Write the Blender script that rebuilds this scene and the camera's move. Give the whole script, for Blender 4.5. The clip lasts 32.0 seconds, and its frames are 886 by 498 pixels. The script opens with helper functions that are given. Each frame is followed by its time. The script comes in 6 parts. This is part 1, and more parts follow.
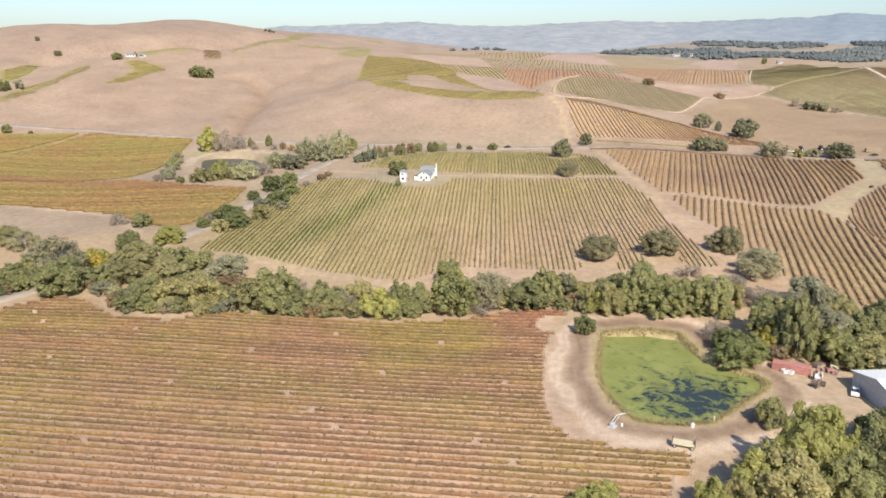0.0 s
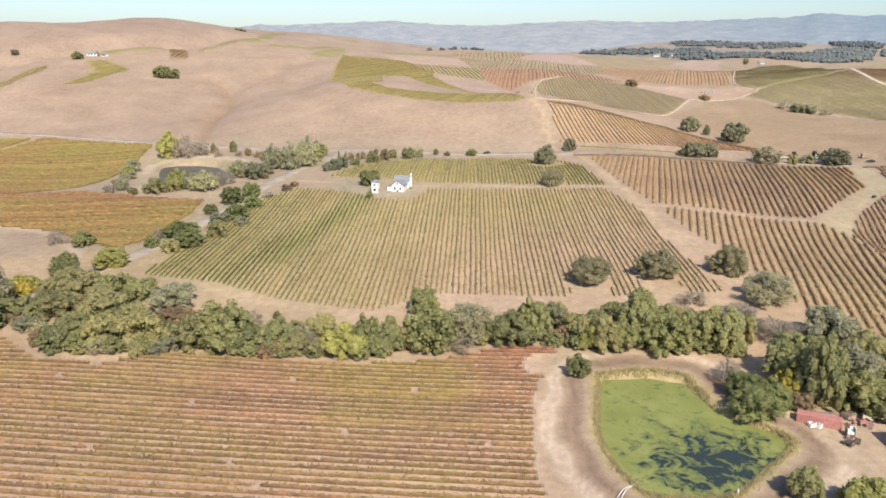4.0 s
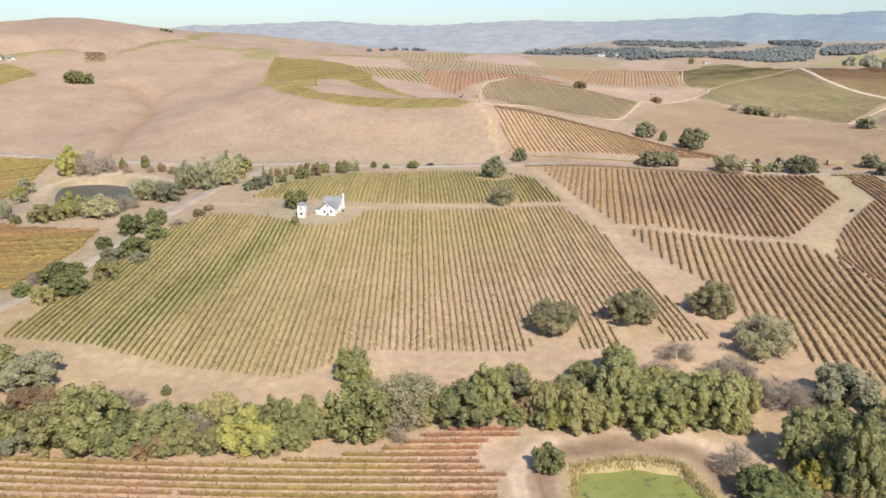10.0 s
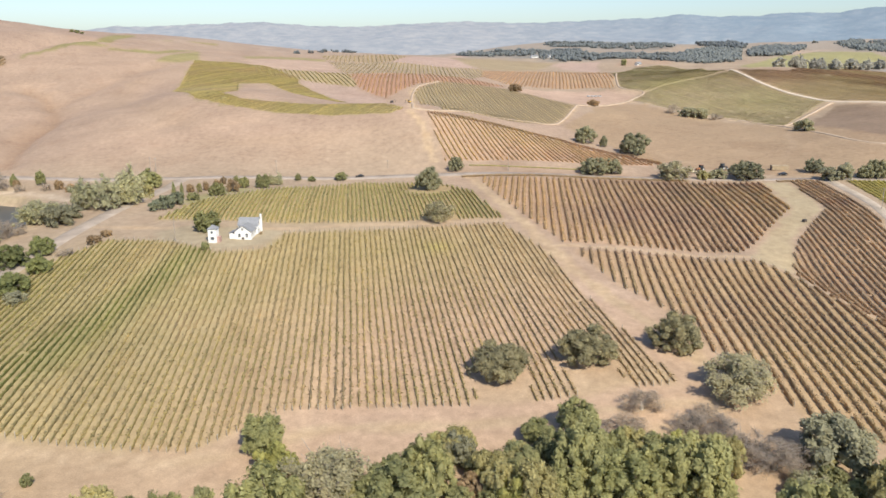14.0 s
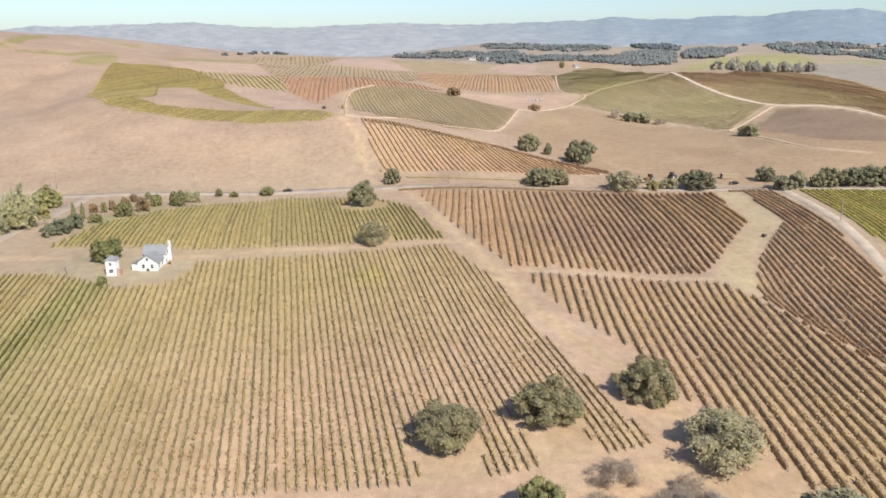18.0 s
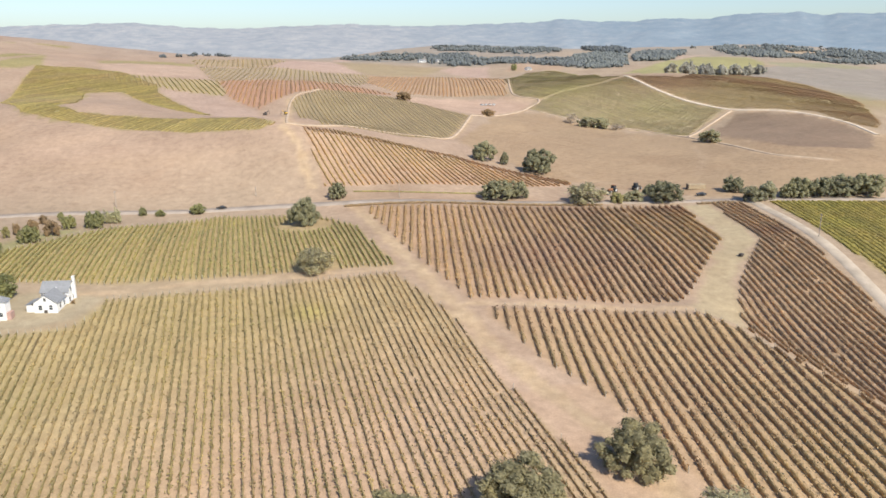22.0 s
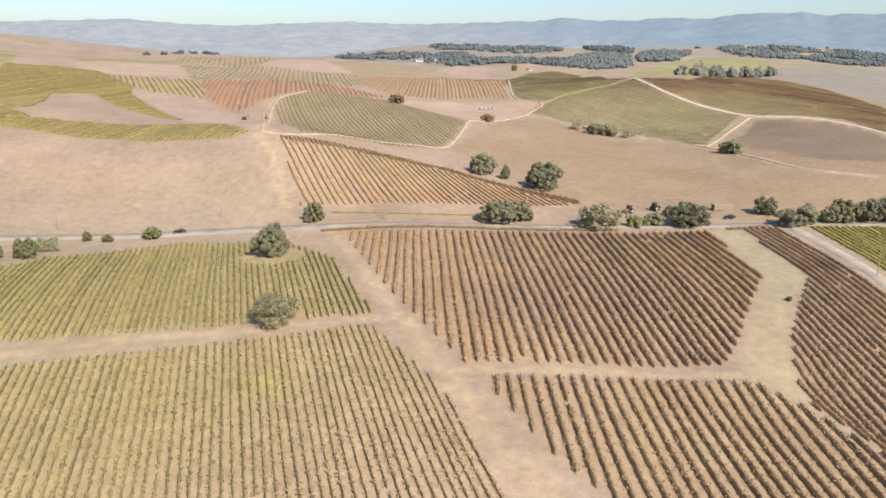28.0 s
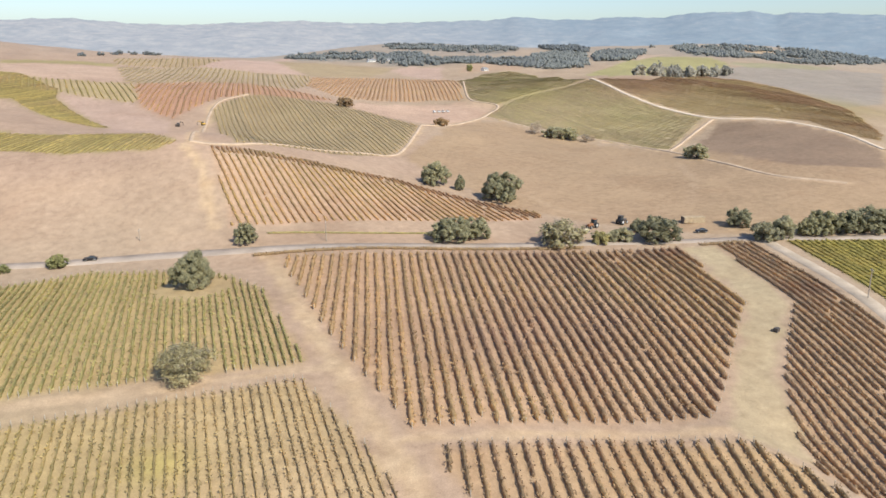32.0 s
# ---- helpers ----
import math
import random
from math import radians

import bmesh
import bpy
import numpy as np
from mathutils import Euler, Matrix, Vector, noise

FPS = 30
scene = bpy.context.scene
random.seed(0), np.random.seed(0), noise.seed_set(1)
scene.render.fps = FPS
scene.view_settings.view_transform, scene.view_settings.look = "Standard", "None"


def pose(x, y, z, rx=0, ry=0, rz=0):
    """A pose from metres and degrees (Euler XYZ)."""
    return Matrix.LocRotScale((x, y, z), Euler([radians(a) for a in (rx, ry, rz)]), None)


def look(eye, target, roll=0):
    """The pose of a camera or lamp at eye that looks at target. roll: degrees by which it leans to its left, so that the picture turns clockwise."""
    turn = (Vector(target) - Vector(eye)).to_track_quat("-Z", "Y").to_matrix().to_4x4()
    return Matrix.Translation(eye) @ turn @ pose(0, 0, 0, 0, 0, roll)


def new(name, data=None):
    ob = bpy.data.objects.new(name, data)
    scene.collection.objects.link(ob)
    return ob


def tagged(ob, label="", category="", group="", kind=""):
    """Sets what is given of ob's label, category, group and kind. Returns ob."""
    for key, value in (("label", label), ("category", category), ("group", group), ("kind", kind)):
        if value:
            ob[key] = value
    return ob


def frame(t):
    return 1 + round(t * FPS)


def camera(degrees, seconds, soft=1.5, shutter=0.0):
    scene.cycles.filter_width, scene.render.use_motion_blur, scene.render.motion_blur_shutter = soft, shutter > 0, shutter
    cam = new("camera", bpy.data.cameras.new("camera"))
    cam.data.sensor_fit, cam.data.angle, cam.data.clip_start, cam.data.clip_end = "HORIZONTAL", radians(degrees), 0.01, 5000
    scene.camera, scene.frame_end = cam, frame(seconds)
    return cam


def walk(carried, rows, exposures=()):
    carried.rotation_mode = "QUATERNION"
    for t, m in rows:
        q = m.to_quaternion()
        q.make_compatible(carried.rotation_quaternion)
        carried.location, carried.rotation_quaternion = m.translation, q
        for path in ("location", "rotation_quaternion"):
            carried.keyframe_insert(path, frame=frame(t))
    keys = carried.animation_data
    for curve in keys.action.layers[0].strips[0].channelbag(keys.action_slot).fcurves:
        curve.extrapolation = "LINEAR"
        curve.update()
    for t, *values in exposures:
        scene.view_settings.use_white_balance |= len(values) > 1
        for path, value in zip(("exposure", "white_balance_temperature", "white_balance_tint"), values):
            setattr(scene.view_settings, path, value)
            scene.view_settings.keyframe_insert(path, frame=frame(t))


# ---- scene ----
cam = camera(60.99, 32.0, soft=1.65)
# seconds, place, heading (clockwise from y), tilt down, roll
PATH = [
    (0, 0.00, 0.00, 69.00, 0.000, 14.687, 0.001),
    (0.5, 0.11, 3.60, 69.06, 0.025, 14.694, 0.025),
    (1, 0.24, 7.21, 69.13, 0.032, 14.700, 0.050),
    (1.5, 0.39, 10.82, 69.20, 0.021, 14.707, 0.075),
    (2, 0.57, 14.43, 69.27, 0.101, 14.713, 0.099),
    (2.5, 0.77, 18.05, 69.34, 0.193, 14.720, 0.124),
    (3, 1.00, 21.67, 69.42, 0.886, 14.727, 0.148),
    (3.5, 1.25, 25.30, 69.49, 1.491, 14.728, 0.133),
    (5.5, 2.49, 39.84, 69.81, 1.814, 14.734, 0.073),
    (6, 2.86, 43.48, 69.90, 2.550, 14.736, 0.058),
    (6.5, 3.25, 47.12, 69.99, 2.862, 14.738, 0.031),
    (7, 3.67, 50.76, 70.07, 3.187, 14.741, 0.004),
    (7.5, 4.12, 54.40, 70.16, 3.419, 14.743, -0.023),
    (8, 4.59, 58.05, 70.26, 4.218, 14.746, -0.050),
    (8.5, 5.09, 61.70, 70.35, 4.529, 14.748, -0.076),
    (9, 5.61, 65.34, 70.44, 4.513, 14.750, -0.103),
    (9.5, 6.15, 68.99, 70.54, 4.503, 14.740, -0.128),
    (10, 6.73, 72.63, 70.63, 5.823, 14.730, -0.153),
    (10.5, 7.33, 76.28, 70.73, 7.709, 14.719, -0.178),
    (11, 7.95, 79.92, 70.83, 8.994, 14.709, -0.202),
    (11.5, 8.60, 83.56, 70.93, 9.451, 14.698, -0.227),
    (12, 9.28, 87.21, 71.03, 9.446, 14.688, -0.252),
    (12.5, 9.98, 90.84, 71.13, 9.404, 14.680, -0.267),
    (13, 10.71, 94.48, 71.23, 9.501, 14.673, -0.282),
    (13.5, 11.46, 98.12, 71.34, 10.216, 14.666, -0.297),
    (15.5, 14.75, 112.63, 71.76, 12.462, 14.637, -0.358),
    (16, 15.63, 116.24, 71.87, 13.762, 14.629, -0.373),
    (16.5, 16.55, 119.86, 71.97, 14.483, 14.616, -0.331),
    (17, 17.49, 123.47, 72.08, 14.758, 14.603, -0.289),
    (17.5, 18.46, 127.07, 72.19, 14.748, 14.589, -0.246),
    (18, 19.46, 130.67, 72.30, 15.445, 14.576, -0.204),
    (18.5, 20.49, 134.26, 72.41, 16.160, 14.562, -0.162),
    (19, 21.54, 137.85, 72.52, 16.672, 14.549, -0.120),
    (19.5, 22.62, 141.43, 72.63, 16.972, 14.536, -0.120),
    (20, 23.73, 145.01, 72.74, 17.156, 14.524, -0.121),
    (20.5, 24.87, 148.58, 72.85, 17.298, 14.511, -0.122),
    (21, 26.03, 152.14, 72.96, 18.230, 14.499, -0.122),
    (21.5, 27.22, 155.70, 73.07, 19.123, 14.486, -0.123),
    (22, 28.45, 159.24, 73.18, 19.118, 14.474, -0.123),
    (22.5, 29.70, 162.78, 73.29, 19.131, 14.475, -0.084),
    (23, 30.97, 166.32, 73.39, 19.127, 14.477, -0.044),
    (23.5, 32.28, 169.84, 73.50, 19.147, 14.479, -0.005),
    (24, 33.62, 173.35, 73.61, 19.153, 14.480, 0.035),
    (24.5, 34.98, 176.86, 73.72, 19.153, 14.482, 0.074),
    (25, 36.38, 180.36, 73.83, 19.172, 14.483, 0.114),
    (25.5, 37.80, 183.84, 73.94, 19.179, 14.503, 0.134),
    (27.5, 43.79, 197.69, 74.37, 19.191, 14.580, 0.216),
    (28, 45.36, 201.12, 74.47, 19.179, 14.599, 0.236),
    (28.5, 46.97, 204.54, 74.58, 19.164, 14.617, 0.261),
    (29, 48.60, 207.95, 74.68, 19.124, 14.634, 0.286),
    (29.5, 50.26, 211.35, 74.78, 19.081, 14.652, 0.310),
    (30, 51.95, 214.74, 74.89, 19.504, 14.670, 0.335),
    (30.5, 53.68, 218.11, 74.99, 19.602, 14.663, 0.271),
    (31, 55.43, 221.47, 75.09, 20.379, 14.656, 0.207),
    (31.5, 57.21, 224.82, 75.19, 21.408, 14.650, 0.144),
    (32, 59.03, 228.15, 75.28, 22.426, 14.643, 0.080),
]
walk(cam, [(t, pose(x, y, z, 90 - tilt, -roll, -head)) for t, x, y, z, head, tilt, roll in PATH])

# ---------------- world, sun, exposure ----------------
SUN_HEADING, SUN_HEIGHT = 164.0, 43.0
world = bpy.data.worlds.new("world")
scene.world = world
world.use_nodes = True
_sky = world.node_tree.nodes.new("ShaderNodeTexSky")
_sky.sky_type = "NISHITA"
_sky.sun_disc = False
_sky.sun_elevation = radians(SUN_HEIGHT)
_sky.sun_rotation = radians(SUN_HEADING)
_sky.altitude = 0
_sky.air_density, _sky.dust_density, _sky.ozone_density = 1.05, 1.0, 1.0
_tint = world.node_tree.nodes.new("ShaderNodeMix")
_tint.data_type, _tint.blend_type = "RGBA", "MULTIPLY"
_tint.inputs[0].default_value = 1.0
_tint.inputs[7].default_value = (0.80, 0.89, 1.055, 1)
world.node_tree.links.new(_sky.outputs[0], _tint.inputs[6])
world.node_tree.links.new(_tint.outputs[2], world.node_tree.nodes["Background"].inputs[0])
world.node_tree.nodes["Background"].inputs[1].default_value = 0.124
_lamp = bpy.data.lights.new("sun", "SUN")
_lamp.energy, _lamp.angle, _lamp.color = 4.55, radians(1.0), (1.0, 0.93, 0.785)
_sun = new("sun", _lamp)
_dir = Vector((math.sin(radians(SUN_HEADING)) * math.cos(radians(SUN_HEIGHT)), math.cos(radians(SUN_HEADING)) * math.cos(radians(SUN_HEIGHT)), math.sin(radians(SUN_HEIGHT))))
_sun.matrix_world = look(_dir * 300, (0, 0, 0))
scene.view_settings.exposure = 0.375

# ---------------- materials ----------------


def mat(name, rough=0.9, metal=0.0):
    m = bpy.data.materials.new(name)
    m.use_nodes = True
    nt = m.node_tree
    b = nt.nodes["Principled BSDF"]
    b.inputs["Roughness"].default_value = rough
    b.inputs["Metallic"].default_value = metal
    b.inputs["Specular IOR Level"].default_value = 0.25
    return m, nt, b


def noise_node(nt, scale, detail=4.0, vector=None, rough=0.55):
    n = nt.nodes.new("ShaderNodeTexNoise")
    n.inputs["Scale"].default_value, n.inputs["Detail"].default_value, n.inputs["Roughness"].default_value = scale, detail, rough
    if vector is None:
        vector = nt.nodes.new("ShaderNodeNewGeometry").outputs["Position"]
    nt.links.new(vector, n.inputs["Vector"])
    return n.outputs["Fac"]


def ramp(nt, fac, *stops):
    r = nt.nodes.new("ShaderNodeValToRGB")
    e = r.color_ramp.elements
    while len(e) < len(stops):
        e.new(0.5)
    for k, (p, c) in zip(e, stops):
        k.position, k.color = p, (*c, 1) if len(c) == 3 else c
    nt.links.new(fac, r.inputs[0])
    return r.outputs[0]


def mix(nt, fac, a, b, how="MIX"):
    n = nt.nodes.new("ShaderNodeMix")
    n.data_type, n.blend_type = "RGBA", how
    for sock, v in ((n.inputs[0], fac), (n.inputs[6], a), (n.inputs[7], b)):
        if isinstance(v, (int, float)):
            sock.default_value = v
        elif isinstance(v, tuple):
            sock.default_value = (*v, 1)
        else:
            nt.links.new(v, sock)
    return n.outputs[2]


def bump(nt, b, fac, strength=0.3, distance=0.1):
    n = nt.nodes.new("ShaderNodeBump")
    n.inputs["Strength"].default_value, n.inputs["Distance"].default_value = strength, distance
    nt.links.new(fac, n.inputs["Height"])
    nt.links.new(n.outputs[0], b.inputs["Normal"])


def grey(v):
    return (v, v, v)


def plain(name, colour, rough=0.8, metal=0.0, grain=3.0, vary=0.25):
    """A painted, wooden or metal surface with grain and stains at two scales."""
    m, nt, b = mat(name, rough, metal)
    geo = nt.nodes.new("ShaderNodeTexCoord").outputs["Object"]
    lo, hi = 1 - vary, 1 + vary * 0.6
    c = mix(nt, 1.0, colour, ramp(nt, noise_node(nt, grain, 6, geo), (0.3, grey(lo)), (0.7, grey(hi))), "MULTIPLY")
    c = mix(nt, 1.0, c, ramp(nt, noise_node(nt, grain * 0.17, 3, geo), (0.3, grey(lo)), (0.7, grey(1.0))), "MULTIPLY")
    nt.links.new(c, b.inputs["Base Color"])
    bump(nt, b, noise_node(nt, grain * 6, 4, geo), 0.15, 0.02)
    return m


def ground_material():
    m, nt, b = mat("dry_ground", 0.95)
    att = nt.nodes.new("ShaderNodeAttribute")
    att.attribute_name = "soil"
    pos = nt.nodes.new("ShaderNodeNewGeometry").outputs["Position"]
    c = mix(nt, 1.0, att.outputs["Color"], ramp(nt, noise_node(nt, 0.03, 8, pos, 0.6), (0.32, (0.81, 0.79, 0.76)), (0.68, (0.99, 0.97, 0.93))), "MULTIPLY")
    push = nt.nodes.new("ShaderNodeTexNoise")
    push.inputs["Scale"].default_value, push.inputs["Detail"].default_value = 0.012, 4.0
    nt.links.new(pos, push.inputs["Vector"])
    bent = nt.nodes.new("ShaderNodeVectorMath")
    bent.operation = "MULTIPLY_ADD"
    nt.links.new(push.outputs["Color"], bent.inputs[0])
    bent.inputs[1].default_value = (70, 70, 0)
    nt.links.new(pos, bent.inputs[2])
    streak = noise_node(nt, 0.045, 9, bent.outputs[0], 0.66)
    c = mix(nt, 1.0, c, ramp(nt, streak, (0.34, (0.93, 0.90, 0.88)), (0.5, (1, 1, 1)), (0.68, (1.05, 1.04, 1.02))), "MULTIPLY")
    c = mix(nt, ramp(nt, noise_node(nt, 0.009, 6, pos, 0.62), (0.42, grey(0)), (0.62, grey(0.45))), c, mix(nt, 1.0, c, (0.90, 0.87, 0.88), "MULTIPLY"))
    c = mix(nt, 1.0, c, ramp(nt, noise_node(nt, 0.35, 8, pos, 0.65), (0.3, (0.8, 0.79, 0.78)), (0.7, (1.12, 1.12, 1.12))), "MULTIPLY")
    c = mix(nt, 1.0, c, ramp(nt, noise_node(nt, 3.5, 5, pos, 0.7), (0.3, (0.78, 0.78, 0.78)), (0.7, (1.15, 1.15, 1.15))), "MULTIPLY")
    nt.links.new(c, b.inputs["Base Color"])
    bump(nt, b, noise_node(nt, 1.6, 8, pos, 0.7), 0.5, 0.25)
    return m


def leaf_material(name, dark, light, third=None, patch=0.03, share=0.5, band=None):
    """Foliage: each leaf clump its own tone, patches of a third colour across the ground plan; leaves let some light through."""
    m, nt, b = mat(name, 0.75)
    geo = nt.nodes.new("ShaderNodeNewGeometry")
    c = ramp(nt, geo.outputs["Random Per Island"], (0.0, dark), (1.0, light))
    if third:
        n = noise_node(nt, patch, 4, geo.outputs["Position"], 0.6)
        c = mix(nt, ramp(nt, n, (share - 0.1, grey(0)), (share + 0.1, grey(1))), c, third)
    for (nx, ny), off, wide, colour in band or ():
        dot = nt.nodes.new("ShaderNodeVectorMath")
        dot.operation = "DOT_PRODUCT"
        nt.links.new(geo.outputs["Position"], dot.inputs[0])
        dot.inputs[1].default_value = (nx / wide, ny / wide, 0)
        wob = nt.nodes.new("ShaderNodeMath")
        wob.operation = "ADD"
        nt.links.new(dot.outputs["Value"], wob.inputs[0])
        wob.inputs[1].default_value = 0.5 - off / wide
        c = mix(nt, ramp(nt, wob.outputs[0], (0.0, grey(0)), (0.4, grey(0.9)), (0.6, grey(0.9)), (1.0, grey(0))), c, colour)
    info = nt.nodes.new("ShaderNodeObjectInfo")
    c = mix(nt, 1.0, c, ramp(nt, info.outputs["Random"], (0.0, (0.82, 0.83, 0.82)), (1.0, (1.16, 1.14, 1.04))), "MULTIPLY")
    c = mix(nt, 1.0, c, ramp(nt, noise_node(nt, 1.3, 3, geo.outputs["Position"]), (0.3, grey(0.78)), (0.7, grey(1.18))), "MULTIPLY")
    c = mix(nt, 1.0, c, ramp(nt, noise_node(nt, 0.32, 2, geo.outputs["Position"]), (0.3, (0.84, 0.86, 0.88)), (0.7, (1.16, 1.13, 1.06))), "MULTIPLY")
    nt.links.new(c, b.inputs["Base Color"])
    b.inputs["Specular IOR Level"].default_value = 0.12
    thin = nt.nodes.new("ShaderNodeBsdfTranslucent")
    nt.links.new(c, thin.inputs["Color"])
    both = nt.nodes.new("ShaderNodeMixShader")
    both.inputs[0].default_value = 0.5
    nt.links.new(b.outputs[0], both.inputs[1])
    nt.links.new(thin.outputs[0], both.inputs[2])
    nt.links.new(both.outputs[0], nt.nodes["Material Output"].inputs["Surface"])
    return m


# ---------------- mesh helpers ----------------


def mesh_object(name, verts, faces, material, parent=None, label="", smooth=False):
    me = bpy.data.meshes.new(name)
    me.from_pydata(verts, [], faces)
    if smooth:
        me.polygons.foreach_set("use_smooth", [True] * len(me.polygons))
    if material:
        me.materials.append(material)
    ob = new(name, me)
    if parent:
        ob.parent = parent
    if label:
        ob["label"] = label
    return ob


def mesh_from_arrays(name, V, F, material=None, smooth=False):
    """A mesh from numpy arrays; all faces have the same number of corners."""
    me = bpy.data.meshes.new(name)
    n, k = F.shape
    me.vertices.add(len(V))
    me.vertices.foreach_set("co", np.asarray(V, np.float32).ravel())
    me.loops.add(n * k)
    me.loops.foreach_set("vertex_index", np.asarray(F, np.int32).ravel())
    me.polygons.add(n)
    me.polygons.foreach_set("loop_start", np.arange(n, dtype=np.int32) * k)
    if smooth:
        me.polygons.foreach_set("use_smooth", np.ones(n, bool))
    me.update(calc_edges=True)
    if material:
        me.materials.append(material)
    return me


def part(name, bm, material, parent, label=""):
    me = bpy.data.meshes.new(name)
    bm.to_mesh(me)
    bm.free()
    me.materials.append(material)
    ob = new(name, me)
    ob.parent = parent
    if label:
        ob["label"] = label
    return ob


def box(bm, x0, x1, y0, y1, z0, z1, bevel=0.0):
    r = bmesh.ops.create_cube(bm, size=1)
    bmesh.ops.scale(bm, vec=(x1 - x0, y1 - y0, z1 - z0), verts=r["verts"])
    bmesh.ops.translate(bm, vec=((x0 + x1) / 2, (y0 + y1) / 2, (z0 + z1) / 2), verts=r["verts"])
    if bevel:
        bmesh.ops.bevel(bm, geom=list({e for v in r["verts"] for e in v.link_edges}), offset=bevel, segments=1, affect="EDGES")
    return r["verts"]


def empty(name, x, y, z, turn=0):
    ob = new(name)
    ob.matrix_world = pose(x, y, z, 0, 0, turn)
    return ob


# ---------------- terrain ----------------
SWELLS = []


def swell(x, y, rise, reach):
    SWELLS.append((x, y, rise, reach))



swell(-560, 1150, 75.9, 260); swell(-330, 850, 13.5, 170); swell(-300, 1250, 32.6, 230); swell(-60, 850, 15.1, 170)
swell(-60, 1250, 33.3, 240); swell(180, 860, 10.7, 150); swell(260, 1200, 11.0, 220); swell(440, 780, 25.3, 150)
swell(620, 900, 16.6, 170); swell(620, 1250, 13.0, 230); swell(950, 1150, 25.4, 280); swell(330, 1650, 43.2, 280)
swell(750, 1750, 35.1, 300); swell(1150, 1650, 35.0, 300); swell(20, 600, 13.4, 90); swell(-300, 640, -7.9, 110)
swell(46, 199, 1.2, 36); swell(38, 220, -1.1, 36); swell(-91, 268, 4.2, 36); swell(56, 258, 1.2, 36)
swell(78, 263, 1.9, 36); swell(102, 264, 1.8, 36); swell(104, 241, 0.9, 36); swell(-10, 374, 1.8, 36)
swell(72, 452, 1.9, 42); swell(92, 487, -4.1, 46); swell(105, 351, 2.7, 36); swell(175, 322, -2.3, 36)
swell(237, 439, -1.7, 46); swell(217, 383, -1.2, 41); swell(168, 473, -1.4, 46); swell(272, 448, -1.1, 49)
swell(248, 374, 4.8, 42); swell(83, 560, 21.2, 52); swell(263, 725, -5.4, 69); swell(-94, 1023, 0.9, 91)
swell(-250, 799, -9.1, 76); swell(-347, 870, -5.1, 85); swell(-163, 696, -10.1, 66); swell(330, 843, -12.1, 81)
swell(350, 895, 5.6, 85); swell(68, 901, 1.4, 80); swell(83, 720, -3.5, 65); swell(139, 790, 8.1, 72)
swell(227, 673, 7.9, 64); swell(191, 615, -1.6, 58); swell(440, 801, 6.4, 82); swell(350, 660, -9.3, 67)
swell(-71, 677, 16.7, 62); swell(-566, 1001, 12.1, 104); swell(-508, 1032, -1.5, 104); swell(-465, 1106, -3.6, 108)
swell(-380, 1191, 4.0, 111); swell(-322, 1260, -8.1, 115); swell(-225, 1333, 5.3, 119); swell(-135, 1393, 14.8, 120)
swell(-354, 784, 4.7, 79); swell(-381, 658, 4.8, 72); swell(-394, 742, 1.9, 78); swell(-285, 726, 8.3, 72)
swell(-338, 577, -4.2, 64); swell(-273, 577, -1.0, 61); swell(-186, 561, -1.3, 56); swell(-139, 525, 1.5, 51)
swell(-71, 518, -7.1, 49); swell(45, 518, -17.3, 48); swell(-215, 358, -2.7, 43); swell(-154, 345, -1.9, 39)
swell(-171, 467, -8.0, 48); swell(-241, 467, -7.4, 51); swell(-124, 230, -1.7, 36); swell(-123, 195, 1.2, 36)
swell(-125, 1199, -12.7, 107); swell(2, 1213, -3.7, 107); swell(52, 1515, 1.7, 120); swell(192, 1608, 6.0, 120)
swell(338, 1585, -10.2, 120); swell(218, 1201, 11.8, 107); swell(284, 1187, -9.7, 107); swell(528, 1094, 1.2, 107)
swell(524, 1263, 3.3, 120); swell(538, 924, -6.2, 95); swell(619, 861, 4.0, 94); swell(530, 655, 2.8, 76)
swell(507, 605, 5.4, 72); swell(359, 471, 5.6, 55); swell(434, 537, 7.3, 63); swell(939, 1424, -3.1, 120)
swell(1080, 1307, 7.6, 120); swell(895, 997, -4.8, 119); swell(1038, 1062, 1.5, 120); swell(470, 1966, 6.3, 120)
swell(832, 1947, 2.0, 120); swell(1166, 1754, 1.3, 120); swell(850, 2400, 82.0, 300); swell(1620, 1900, 78.0, 330)
swell(330, 2300, 20.0, 260)
swell(-335, 888, 2.5, 28); swell(-298, 918, 2.5, 28); swell(-215, 1002, 3.5, 34); swell(-390, 1220, 7.0, 55); swell(-456, 1110, -7.0, 42)



def height(x, y):
    """Height of the land: a valley floor that climbs to the road, and the hills on it."""
    x, y = np.asarray(x, float), np.asarray(y, float)
    s = np.clip((y - 190) / 280, 0, 1)
    z = -9 + 17 * s * s * (3 - 2 * s)
    for a, b, rise, reach in SWELLS:
        z = z + rise * np.exp(-((x - a) ** 2 + (y - b) ** 2) / (2 * reach * reach))
    far = np.clip(np.hypot(x - 20, y + 20) / 700, 0.3, 2.0) * np.clip((y - 500) / 120, 0, 1)
    z = z + 0.27 * far * sum(np.sin(x * f + 1.7 * i) * np.cos(y * f * 0.9 + i) for i, f in enumerate((0.021, 0.05, 0.11)))
    for line, deep, wide in CREASES:
        z = z - deep * np.exp(-((away(line, x, y) / wide) ** 2))
    basin = np.clip(edge(LAKE, x, y) / 5 + 0.6, 0, 1)
    z = z * (1 - basin) + 0.2 * basin
    return z - 2.4 * pond_mask(x, y)


